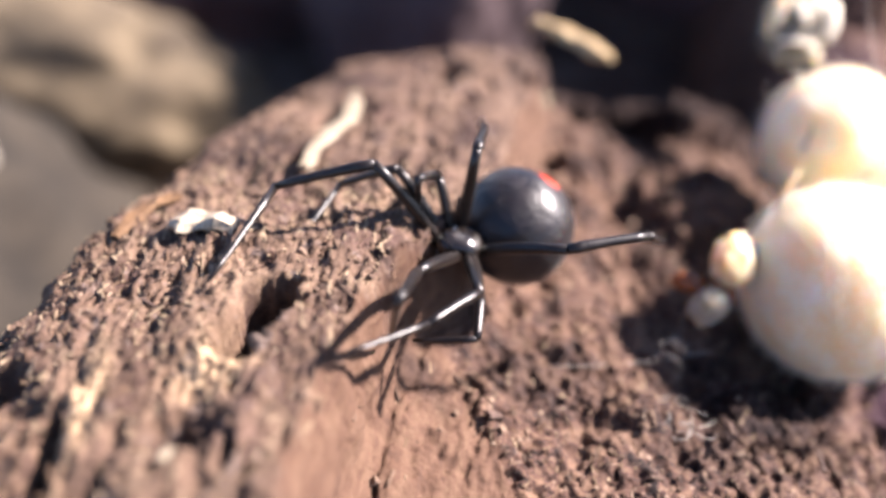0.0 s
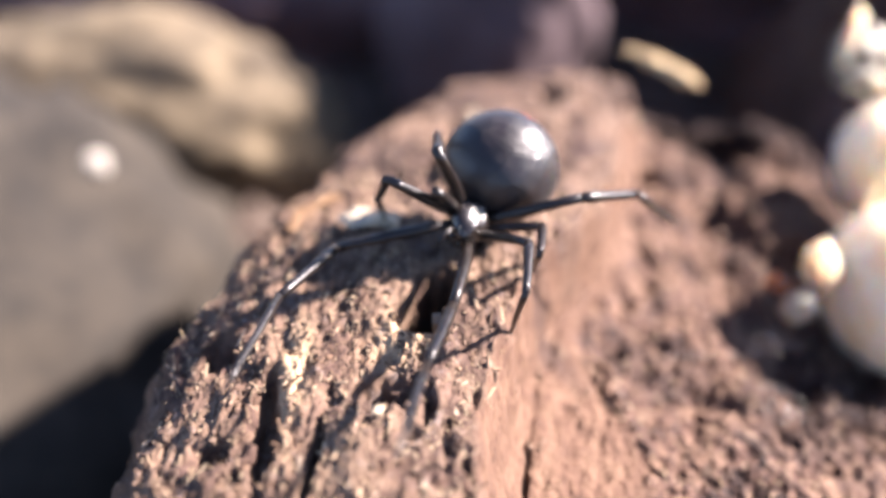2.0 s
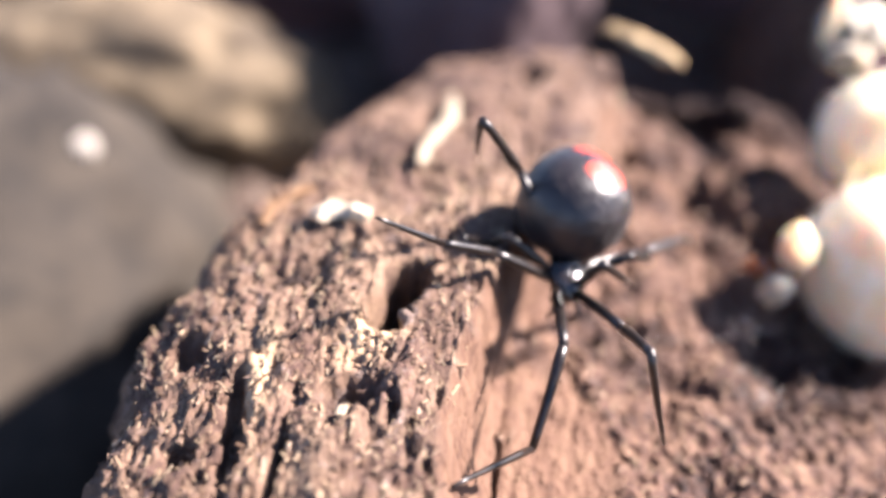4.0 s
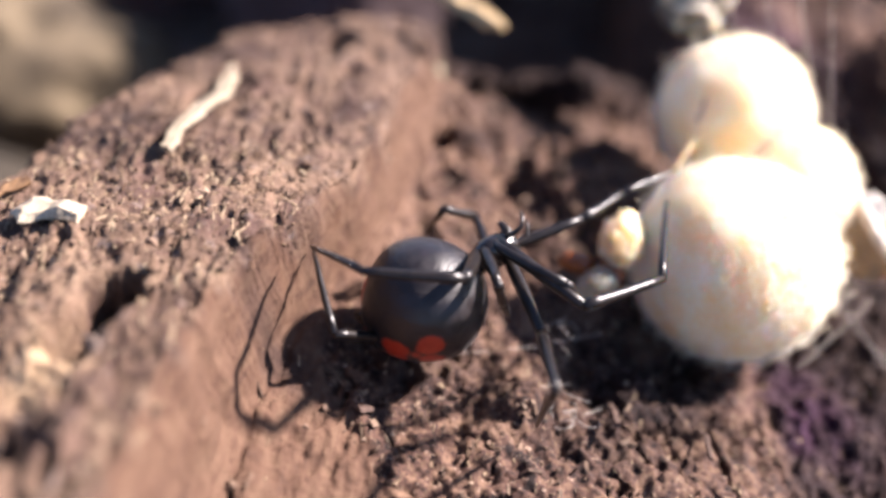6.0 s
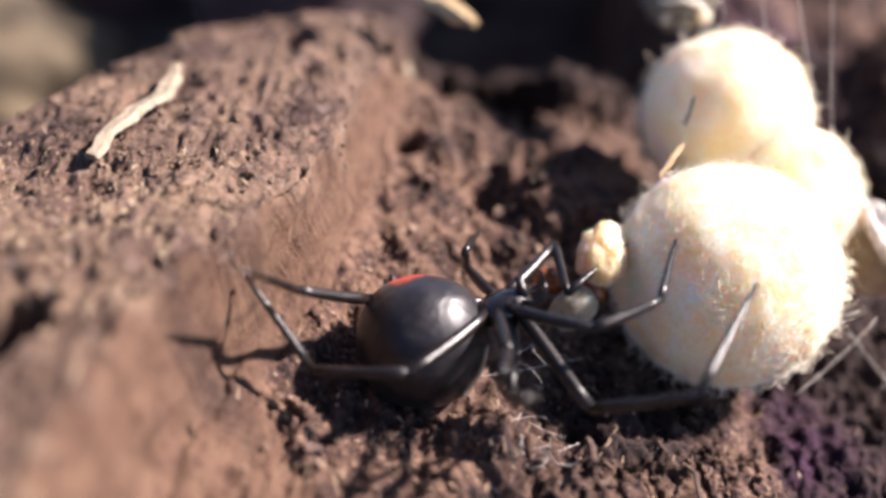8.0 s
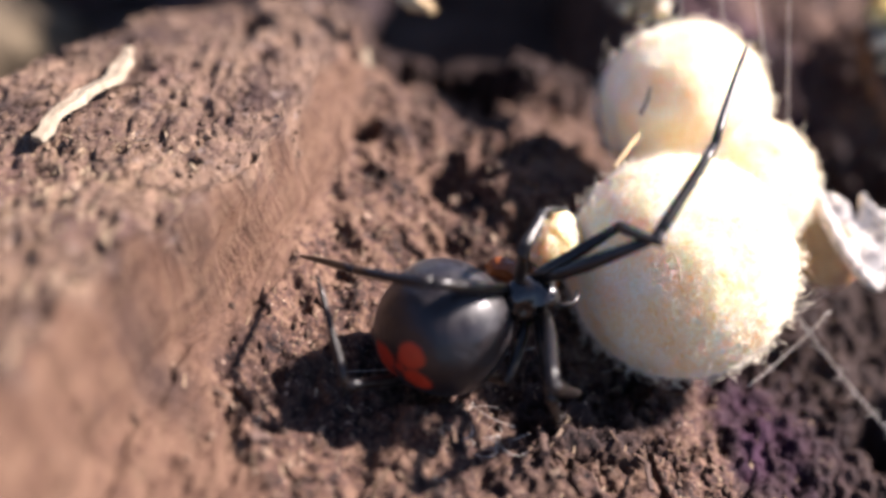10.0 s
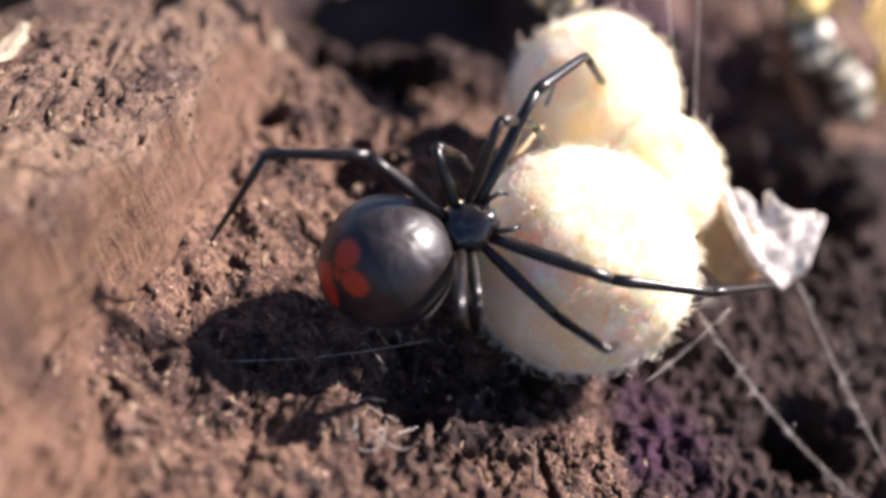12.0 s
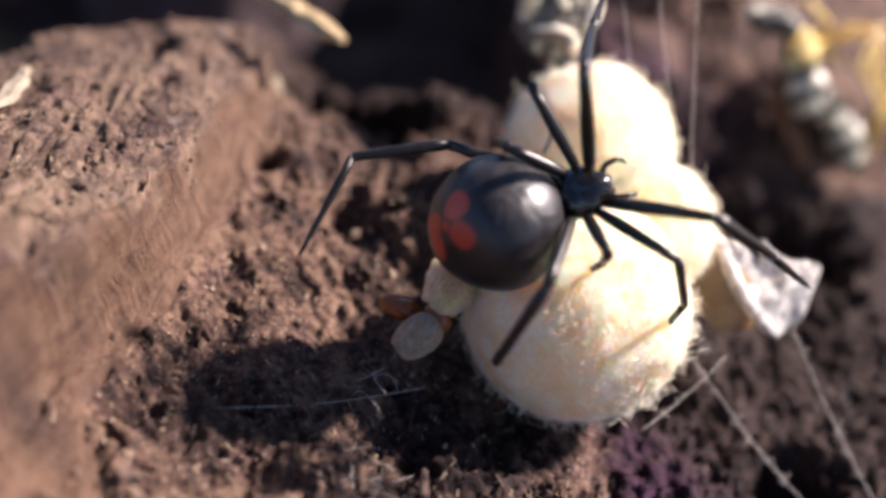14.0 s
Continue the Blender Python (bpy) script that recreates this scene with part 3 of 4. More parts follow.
def crumbs(name, count, seed, keep, size, long, label, sunk=0.1, material=None, stretch=None):
    x, y, z, rng = scatter(count, seed, keep, *stretch) if stretch else scatter(count, seed, keep)
    n = len(x)
    corners = np.array([(-1, -1, -1), (1, -1, -1), (1, 1, -1), (-1, 1, -1), (-1, -1, 1), (1, -1, 1), (1, 1, 1), (-1, 1, 1)], float)
    r = size[0] + (size[1] - size[0]) * rng.rand(n) ** 2.5
    dims = np.stack([r * rng.uniform(0.6, 1.2, n), r * rng.uniform(0.6, 1.0, n) * long, r * rng.uniform(0.3, 0.8, n)], -1)
    v = corners[None] * dims[:, None, :] * rng.uniform(0.55, 1.2, (n, 8, 1))
    if long > 1.5:
        yaw, tip = rng.normal(0, 0.5, n), rng.normal(0, 0.35, n)
        c, s, ct, st = np.cos(yaw), np.sin(yaw), np.cos(tip), np.sin(tip)
        o = np.zeros(n)
        m = np.stack([c, -s * ct, s * st, s, c * ct, -c * st, o, st, ct], -1).reshape(-1, 3, 3)
    else:
        m = rotations(n, rng)
    v = np.einsum("nij,nkj->nki", m, v) + np.stack([x, y, z + r * 0.5 - sunk], -1)[:, None, :]
    f = np.array([(0, 3, 2, 1), (4, 5, 6, 7), (0, 1, 5, 4), (1, 2, 6, 5), (2, 3, 7, 6), (3, 0, 4, 7)])
    return joined(name, v.reshape(-1, 3), (f[None] + 8 * np.arange(n)[:, None, None]).reshape(-1, 4), material or CRUMB, log, label)


crumbs("crumbs", 12000, 11, (0.35, 0.45, 0.10), (0.05, 0.30), 1.0, "loose wood crumbs of many browns")
crumbs("wood_fibres", 20000, 12, (0.8, 0.4, 0.06), (0.035, 0.12), 6.0, "short stiff wood fibres on the crust")
crumbs("straw_fibres", 8000, 13, (0.75, 0.0, 0.05), (0.03, 0.085), 9.0, "pale straw-coloured fibres on the crust", 0.06, FIBRE, ((-24, 3), (28, 66)))
crumbs("straw_fibres", 7000, 14, (0.0, 0.5, 0.05), (0.03, 0.08), 6.0, "pale straw-coloured fibres on the crumbly floor", 0.05, FIBRE, ((-2, 40), (40, 90)))

# ---- loose pieces on the log ----
def on(x, y, up=0.15):
    return (x, y, ground_height(x, y) + up)


chip("wood_flake", [(-13.6, 56.0, 4.7), (-12.6, 55.7, 5.0), (-11.5, 55.5, 5.2), (-10.4, 55.2, 5.3), (-9.4, 55.1, 5.2)], 2.1, 0.9, BLEACHED, "bright bleached wood flake lying on the crust", "flake")
chip("splinter", [on(-6.3, 63.6, 0.7), on(-5.9, 66, 0.9), on(-5.0, 69, 1.0), on(-4.3, 72.5, 1.0), on(-4.2, 76, 1.1), on(-4.4, 78.5, 1.1)], 1.5, 0.8, PALE, "curved pale splinter lying across the crust", "splinter")
chip("straw", bent((10.5, 90.6, 1.0), (16.7, 84.2, 0.8), 0.15, 8), 1.9, 1.1, STRAW, "dry yellow straw stub over a dark hollow", "straw")
chip("bark_chip", [on(-17.3, 55.5, 0.5), on(-16.6, 57.5, 0.7), on(-15.6, 59.2, 0.7), on(-14.2, 60.4, 0.6)], 1.1, 0.6, BARK, "orange-brown curled bark chip at the log's edge", "bark chip")
chip("wood_flake", [on(11.4, 87.3, 0.5), on(12.6, 87.0, 0.6), on(14.0, 86.6, 0.5)], 1.6, 0.5, PALE, "dull pale flake in front of a hollow", "flake")
chip("wood_flake", [on(-9.2, 35.2, 0.25), on(-9.1, 36.2, 0.3), on(-9.0, 37.2, 0.25)], 0.8, 0.3, PALE, "small pale flake on the crumbly crust", "flake")
chip("splinter", [on(22.5, 53.5, 0.3), on(22.3, 51.5, 1.2), on(22.2, 49.6, 2.0)], 0.5, 0.35, DARKWOOD, "short dark splinter standing off the log", "splinter")
chip("splinter", [on(28.2, 52.6, 0.3), on(28.4, 51.0, 0.9), on(28.3, 49.0, 1.2)], 0.4, 0.3, DARKWOOD, "short dark splinter standing off the log", "splinter")
chip("splinter", [on(7.4, 50.2, 0.1), on(7.0, 49.4, 0.4), on(6.4, 48.9, 0.5)], 0.7, 0.5, DARKWOOD, "stubby dark splinter stuck in the bare wood", "splinter")
chip("splinter", [on(-13.5, 48.2, 0.2), on(-12.2, 47.7, 0.35), on(-10.8, 47.0, 0.25)], 0.3, 0.25, DARKWOOD, "thin dark splinter on the crust", "splinter")
chip("splinter", [(27.7, 67.2, -0.6), (28.8, 68.8, -0.2), (29.6, 70.4, -0.6), (30.2, 71.8, -1.2)], 0.35, 0.25, STRAW, "thin straw splinter caught between egg sacs", "splinter")
chip("splinter", [(30.2, 72.6, -0.2), (30.5, 72.7, 0.8), (30.6, 72.9, 1.7)], 0.25, 0.2, DARKWOOD, "tiny dark splinter on the egg sac's silk", "splinter")


# ---- wrapped prey ----
def wrap_material():
    p = Paint("wrapped_silk", 0.55, 0.5)
    f = p.noise(1.5, 4, 0.62, (1.3, 0.7, 1), 1.8)
    p.colour(p.ramp(f, [(0.34, (0.05, 0.042, 0.036)), (0.42, (0.26, 0.235, 0.20)), (0.50, (0.66, 0.60, 0.54)), (0.62, (0.80, 0.75, 0.68))]))
    p.relief(f, 0.22, 0.9)
    return p.m


WRAP = wrap_material()
PALESILK = silk_material("pale_silk", (0.42, 0.37, 0.28), (0.58, 0.53, 0.44))
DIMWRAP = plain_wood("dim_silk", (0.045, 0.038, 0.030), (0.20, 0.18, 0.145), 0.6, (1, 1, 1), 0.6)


def build_wrapped_prey():
    """Dim husk in silk with bright loops over it and a pale stiff strip along one side."""
    bm = bmesh.new()
    made = bmesh.ops.create_icosphere(bm, subdivisions=5, radius=1)["verts"]
    for w in made:
        n = w.co.normalized()
        fold = abs(noise.noise(n * 2.3)) + 0.4 * noise.fractal(n * 4, 0.8, 2.0, 4)
        w.co = Vector((n.x * 2.8, n.y * 3.3, n.z * 2.1)) * (1 + 0.22 * fold)
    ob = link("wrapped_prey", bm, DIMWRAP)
    ob.matrix_basis = at(32.6, 88.6, 1.7, 60, 10, 0)
    for pts, radii in (([(-0.9, 2.0, 2.0), (-0.5, 1.3, 2.3), (0.2, 0.3, 2.4)], [0.25, 0.42, 0.3]),
                       ([(0.8, 2.6, 1.7), (0.85, 1.8, 2.2), (1.0, 1.0, 2.3)], [0.25, 0.36, 0.25]),
                       ([(0.9, 2.9, 1.2), (1.7, 2.6, 1.4), (2.3, 2.0, 1.5), (2.6, 0.8, 1.6), (2.5, 0.0, 1.6), (2.2, -0.9, 1.6)], [0.25, 0.45, 0.55, 0.55, 0.5, 0.3]),
                       ([(-1.9, -1.6, 1.6), (-0.4, -1.2, 2.3), (1.0, -1.3, 2.2), (2.2, -1.9, 1.2)], [0.14, 0.2, 0.2, 0.14])):
        bm = bmesh.new()
        tube(bm, pts, radii, 10)
        for v in bm.verts:
            v.co += 0.10 * noise.noise_vector(v.co * 1.4)
        link("silk_loop", bm, FUZZ, ob, "bright white silk loop")
    for c, q in (((1.6, -2.3, 1.6), 0.55), ((0.5, -3.1, 1.0), 0.4), ((-1.1, -2.8, 1.1), 0.4)):
        bm = bmesh.new()
        lump(bm, c, (q, q, q), 0.2, 1.5, 3, c[0])
        link("silk_knot", bm, PALESILK, ob, "pale knot of silk")
    bm = bmesh.new()
    tube(bm, [(-2.5, -1.1, 1.3), (-2.5, 0.2, 1.8), (-2.4, 1.6, 1.9), (-2.1, 3.0, 1.7), (-1.9, 4.2, 1.4)], [0.45, 0.72, 0.78, 0.7, 0.5], 10)
    for v in bm.verts:
        v.co += 0.16 * noise.noise_vector(v.co * 0.9)
    link("strip", bm, PALESILK, ob, "pale cream stiff strip")
    return tagged(ob, "dim silk-wrapped prey with bright loops behind the egg sacs", "cocoon")


def build_wrapped_moth():
    """A silk-wrapped moth: a tan husk, a rolled wing edge and a stiff creased fan of wings."""
    ob = new("wrapped_moth")
    ob.matrix_basis = at(46.0, 70.0, -8.6, 51, 0, 0)
    tagged(ob, "silk-wrapped moth, tan husk with creased grey-white wings", "moth")
    bm = bmesh.new()
    ball(bm, (0, 0, 0), (2.4, 3.8, 2.2), 28, 20, lambda c: c + 0.2 * noise.noise_vector(c * 0.8))
    bmesh.ops.rotate(bm, verts=bm.verts, cent=(0, 0, 0), matrix=Matrix.Rotation(radians(28), 3, "Z"))
    bmesh.ops.translate(bm, verts=bm.verts, vec=(-2.0, -0.2, -0.9))
    link("husk", bm, CREAM_BROWN, ob, "tan papery husk")
    bm = bmesh.new()
    tube(bm, [(-2.9, 3.5, 0.9), (-2.7, 2.4, 1.3), (-2.4, 1.2, 1.5), (-1.3, -0.8, 1.7), (-0.2, -2.1, 1.6), (0.7, -3.0, 1.4), (1.6, -3.5, 1.0)], [0.2, 0.42, 0.48, 0.45, 0.46, 0.4, 0.25], 12)
    for v in bm.verts:
        v.co += 0.12 * noise.noise_vector(v.co * 1.5)
    link("wing_edge", bm, WRAP, ob, "pale rolled wing edge")
    plate = [(-2.9, 3.3, 1.0), (-1.0, 2.7, 1.5), (0.4, 0.8, 0.2), (0.1, 3.2, 1.3), (1.7, 1.8, 0.5), (4.5, 1.6, 1.4), (3.7, -2.1, 0.5), (2.7, -3.3, 0.2), (1.2, -3.6, 1.1), (-0.8, -1.3, 1.5), (-2.3, 1.0, 1.3), (1.9, -0.4, 1.7)]
    tris = ((0, 1, 10), (1, 2, 10), (2, 9, 10), (2, 3, 4), (2, 4, 11), (4, 5, 11), (5, 6, 11), (6, 7, 11), (7, 8, 11), (8, 9, 11), (9, 2, 11))
    bm = bmesh.new()
    top = [bm.verts.new(p) for p in plate]
    low = [bm.verts.new((x, y, z - 0.3)) for x, y, z in plate]
    seen = collections.Counter()
    for t in tris:
        bm.faces.new([top[k] for k in t])
        bm.faces.new([low[k] for k in reversed(t)])
        for a, b in ((t[0], t[1]), (t[1], t[2]), (t[2], t[0])):
            seen[(a, b)] += 1
    for a, b in seen:
        if (b, a) not in seen:
            bm.faces.new((top[a], low[a], low[b], top[b]))
    bmesh.ops.subdivide_edges(bm, edges=bm.edges[:], cuts=5, use_grid_fill=True)
    for k in range(3):
        bmesh.ops.smooth_vert(bm, verts=bm.verts, factor=0.5, use_axis_x=True, use_axis_y=True, use_axis_z=True)
    for v in bm.verts:
        v.co += 0.14 * noise.noise_vector(v.co * 1.1) + Vector((0, 0, 0.06 * math.sin(6.5 * (0.75 * v.co.x + 0.65 * v.co.y)))) + 0.06 * noise.noise_vector(v.co * 3.5)
    link("wing", bm, WRAP, ob, "creased grey-white wing")


CREAM_BROWN = silk_material("tan_husk", (0.22, 0.15, 0.09), (0.42, 0.32, 0.2))
build_wrapped_moth()
build_wrapped_prey()


# ---- dead wasp ----
WASP = (56.5, 96.2, -6.2)
def build_wasp():
    def skin(name, lo, hi, wave):
        p = Paint(name, 0.45, 0.4)
        x, y, z = p.xyz()
        k = p.calc("ADD", p.calc("MULTIPLY", p.calc("SINE", p.calc("MULTIPLY", p.calc("SUBTRACT", y, p.calc("MULTIPLY", x, 0.5)), wave)), 0.25), p.noise(0.7, 4, 0.6))
        p.colour(p.ramp(k, [(0.36, lo), (0.48, tuple(0.5 * (a + b) for a, b in zip(lo, hi))), (0.60, hi)]))
        return p.m
    silver, olive, banded = skin("wasp_silver", (0.05, 0.04, 0.03), (0.62, 0.57, 0.46), 1.0), skin("wasp_olive", (0.05, 0.035, 0.012), (0.56, 0.46, 0.19), 1.6), skin("wasp_banded", (0.018, 0.014, 0.009), (0.52, 0.48, 0.36), 2.9)
    yellow, rust = Paint("wasp_yellow", 0.4, 0.5), Paint("wasp_rust", 0.5, 0.4)
    yellow.colour(yellow.ramp(yellow.noise(0.5, 3), [(0.4, (0.62, 0.34, 0.04)), (0.6, (0.86, 0.66, 0.20))]))
    rust.colour(rust.ramp(rust.noise(0.6, 3), [(0.4, (0.05, 0.018, 0.006)), (0.6, (0.24, 0.10, 0.03))]))
    w = new("dead_wasp")
    w.matrix_basis = at(*WASP, 51, 0, 0)
    tagged(w, "dried dead wasp with pale head, banded body and golden legs", "wasp")

    def piece(name, c, r, turn, material, parent, rough=0.12, label=""):
        bm = bmesh.new()
        lump(bm, (0, 0, 0), r, rough, 1.6, 4, c[0])
        bmesh.ops.rotate(bm, verts=bm.verts, cent=(0, 0, 0), matrix=Matrix.Rotation(radians(turn), 3, "Z"))
        bmesh.ops.translate(bm, verts=bm.verts, vec=c)
        return link(name, bm, material, parent, label)
    piece("thorax", (0.0, 1.2, 0), (1.5, 2.1, 1.5), 25, olive, w)
    head = piece("head", (-2.6, 3.9, 0.2), (2.3, 1.25, 1.2), -8, silver, w, 0.2)
    piece("eye", (-4.6, 4.2, 0.6), (0.8, 1.0, 0.8), 0, banded, head)
    piece("abdomen", (0.6, -2.1, 0.1), (1.8, 2.7, 1.6), 18, banded, w, 0.2)
    piece("abdomen_tip", (4.2, -5.6, -0.2), (1.5, 3.3, 1.4), 24, banded, w, 0.22)
    piece("wing", (-0.2, -4.8, -1.0), (0.9, 4.2, 0.25), 22, rust.m, w, 0.1, "rust-brown folded wing")
    for pts in (((0.8, 2.4, 0.6), (-0.3, 3.0, 1.2), (-1.4, 1.6, 1.3), (0.2, 0.5, 1.5), (1.0, 2.2, 1.2)), ((1.0, 1.8, 0.5), (3.0, 2.4, 1.2), (5.8, 2.9, 1.4), (4.8, 0.0, 1.2), (7.0, -2.8, 0.8), (6.6, -6.6, 0.0)),
                ((1.2, 2.4, 0.0), (4.0, 3.6, 0.6), (6.9, 3.6, 0.8), (6.4, 0.6, 0.6), (8.2, -2.0, 0.2), (7.5, -6.6, -0.6)), ((0.9, 2.6, -0.4), (2.2, 4.0, 0.3), (0.6, 5.2, 0.6), (-0.4, 6.2, 0.2)), ((1.1, 1.0, 0.4), (2.6, 1.3, 1.0), (3.4, 0.2, 0.6))):
        bm = bmesh.new()
        tube(bm, pts, [0.28] + [0.30] * (len(pts) - 2) + [0.14], 8)
        link("leg", bm, yellow.m, w)


build_wasp()


# ---- silk threads ----
def thread(a, b, sag, radius, label, dirt=0):
    bm = bmesh.new()
    pts = bent(a, b, -sag, 12)
    c = (Vector(a) + Vector(b)) / 2
    tube(bm, [p - c for p in pts], [radius] * 12, 5)
    rng = random.Random(str(a))
    for k in range(dirt):
        q = pts[rng.randrange(1, 11)] - c + Vector((rng.uniform(-0.3, 0.3), rng.uniform(-0.3, 0.3), rng.uniform(-0.2, 0.2)))
        tube(bm, [q, q + Vector((rng.uniform(-0.6, 0.6), rng.uniform(-0.6, 0.6), rng.uniform(-0.3, 0.3)))], [radius * 0.7, radius * 0.5], 4)
    ob = link("silk_thread", bm, THREAD)
    ob.matrix_basis = at(*c)
    return tagged(ob, label, "silk thread", "silk threads")


thread((33.6, 77.6, 2.9), (29.5, 92.0, 27.0), 0.3, 0.025, "taut white silk thread rising from an egg sac")
thread((36.5, 77.6, 2.5), (32.5, 92.5, 24.0), 0.4, 0.025, "taut white silk thread rising from an egg sac")
thread((39.6, 74.0, -1.0), (35.5, 88.0, 20.0), 0.5, 0.025, "taut white silk thread rising from an egg sac")
thread((40.6, 72.2, -2.6), (41.0, 87.0, 14.0), 0.5, 0.025, "taut white silk thread rising from an egg sac")
thread((40.5, 65.0, -10.2), on(53.5, 54.0, 0.2), 1.2, 0.032, "dusty grey silk thread strung over the log", 26)
thread((48.2, 66.4, -9.6), on(56.5, 53.0, 0.2), 1.0, 0.035, "dusty grey silk thread strung over the log", 22)
thread((36.5, 58.6, -11.5), (42.5, 63.0, -9.0), 0.5, 0.03, "short silk thread tied to the large egg sac", 8)
thread(on(19.5, 51.0, 0.3), on(21.8, 52.6, 1.2), 0.2, 0.02, "pale silk thread stuck to the log", 6)
thread(on(10.5, 55.5, 0.2), on(22.5, 58.5, 1.6), 0.5, 0.02, "fine silk thread beneath the spider", 5)


def tangle(c, r, count, label):
    """A few loose curls of silk."""
    rng = random.Random(str(c))
    ob = new("silk_tangle")
    ob.matrix_basis = at(*c)
    for k in range(count):
        p = Vector((rng.uniform(-r, r), rng.uniform(-r, r), rng.uniform(-0.4, 0.5) * r))
        d = Vector((rng.gauss(0, 1), rng.gauss(0, 1), rng.gauss(0, 0.5))).normalized()
        axis = Vector((rng.gauss(0, 1), rng.gauss(0, 1), rng.gauss(0, 1))).normalized()
        pts, bend = [], rng.uniform(0.15, 0.45)
        for i in range(10):
            pts.append(p.copy())
            p += d * r * 0.22
            d = Matrix.Rotation(bend, 3, axis) @ d
            d.z -= 0.04
        bm = bmesh.new()
        tube(bm, pts, [rng.uniform(0.014, 0.026)] * 10, 5)
        link("silk_strand", bm, THREAD, ob)
    return tagged(ob, label, "silk", "silk tangles")


tangle((43.3, 70.2, -14.1), 1.4, 8, "loose tangle of grey silk against the large egg sac")
tangle((54.2, 67.2, -18.0), 1.3, 7, "dusty tangle of silk caught on the log")
tangle((58.4, 69.9, -18.4), 1.1, 5, "dusty tangle of silk caught on the log")
tangle((19.3, 58.0, -7.1), 1.1, 4, "thin curl of silk in the spider's shade")
tangle((19.6, 51.6, -7.7), 1.3, 5, "thin curl of silk in the spider's shade")
tangle((18.1, 51.3, -7.2), 0.8, 4, "small glinting curl of silk on the log")
tangle((19.4, 52.0, -7.4), 1.2, 4, "small glinting curl of silk on the log")


# ---- what lies behind the log ----
def boulder(name, c, r, material, label, category, seed, rough=0.25, freq=1.3, turn=0):
    bm = bmesh.new()
    lump(bm, (0, 0, 0), r, rough, freq, 5, seed)
    ob = link(name, bm, material)
    ob.matrix_basis = at(*c, rz=turn)
    return tagged(ob, label, category)


boulder("stone", (-54, 127, -33), (33, 13, 17), SAND, "sandy beige stone on the soil behind the log", "stone", 3.3, 0.16, 1.5, 6)
boulder("stone", (-66, 84, -52), (38, 56, 40), SHADED_GREYSTONE, "broad rough grey-brown stone beside the log, coloured dark as in shade", "stone", 6.4, 0.10, 3.4, 0)
boulder("stone", (-46.5, 96.4, -18.6), (1.8, 1.6, 1.4), PEBBLE, "small whitish pebble on the grey-brown stone", "stone", 5.1, 0.15, 1.3)
boulder("bark_slab", (-2, 146, -22), (17, 14, 24), LILAC, "greyish mauve weathered slab behind the log", "slab", 7.7, 0.18, 1.2, 10)
boulder("rotten_log", (88, 182, -16), (75, 30, 38), FARWOOD, "dark rotten log lying behind", "log", 9.2, 0.22, 1.8, -6)
boulder("rotten_log", (-42, 178, -26), (46, 22, 30), FARWOOD, "dark rotten log lying in the distance", "log", 4.4, 0.2, 1.6, 8)


# ---- spider ----
REACH = {1: (7.4, 6.4, 8.4), 2: (5.8, 4.4, 5.6), 3: (4.3, 2.9, 3.8), 4: (6.8, 5.3, 6.0)}
HEAD = 4.896
SIZE = 7.5 / 7.2


def grown(name, bm, material, parent, label=""):
    bmesh.ops.scale(bm, vec=(SIZE, SIZE, SIZE), verts=bm.verts)
    return link(name, bm, material, parent, label)


def limb(name, long, radii, parent, bow=0.0, hairs=40, seed=0):
    """A leg segment along +x from its joint."""
    bm = bmesh.new()
    n = len(radii)
    pts = [(long * k / (n - 1), 0, bow * math.sin(math.pi * k / (n - 1))) for k in range(n)]
    tube(bm, pts, radii, 10)
    ob = grown(name, bm, SHELL, parent)
    bm = bmesh.new()
    rng = random.Random(seed)
    for k in range(hairs):
        f, a = rng.uniform(0.08, 0.97), rng.uniform(0, 6.28)
        r = float(np.interp(f * (n - 1), range(n), radii))
        d = Vector((0, math.cos(a), math.sin(a)))
        b = Vector((long * f, 0, bow * math.sin(math.pi * f))) + d * r * 0.8
        tube(bm, [b, b + d * 0.18 + Vector((0.22, 0, 0))], [0.018, 0.006], 3)
    tagged(grown("hairs", bm, SHELL, ob), kind="stuff")
    return ob


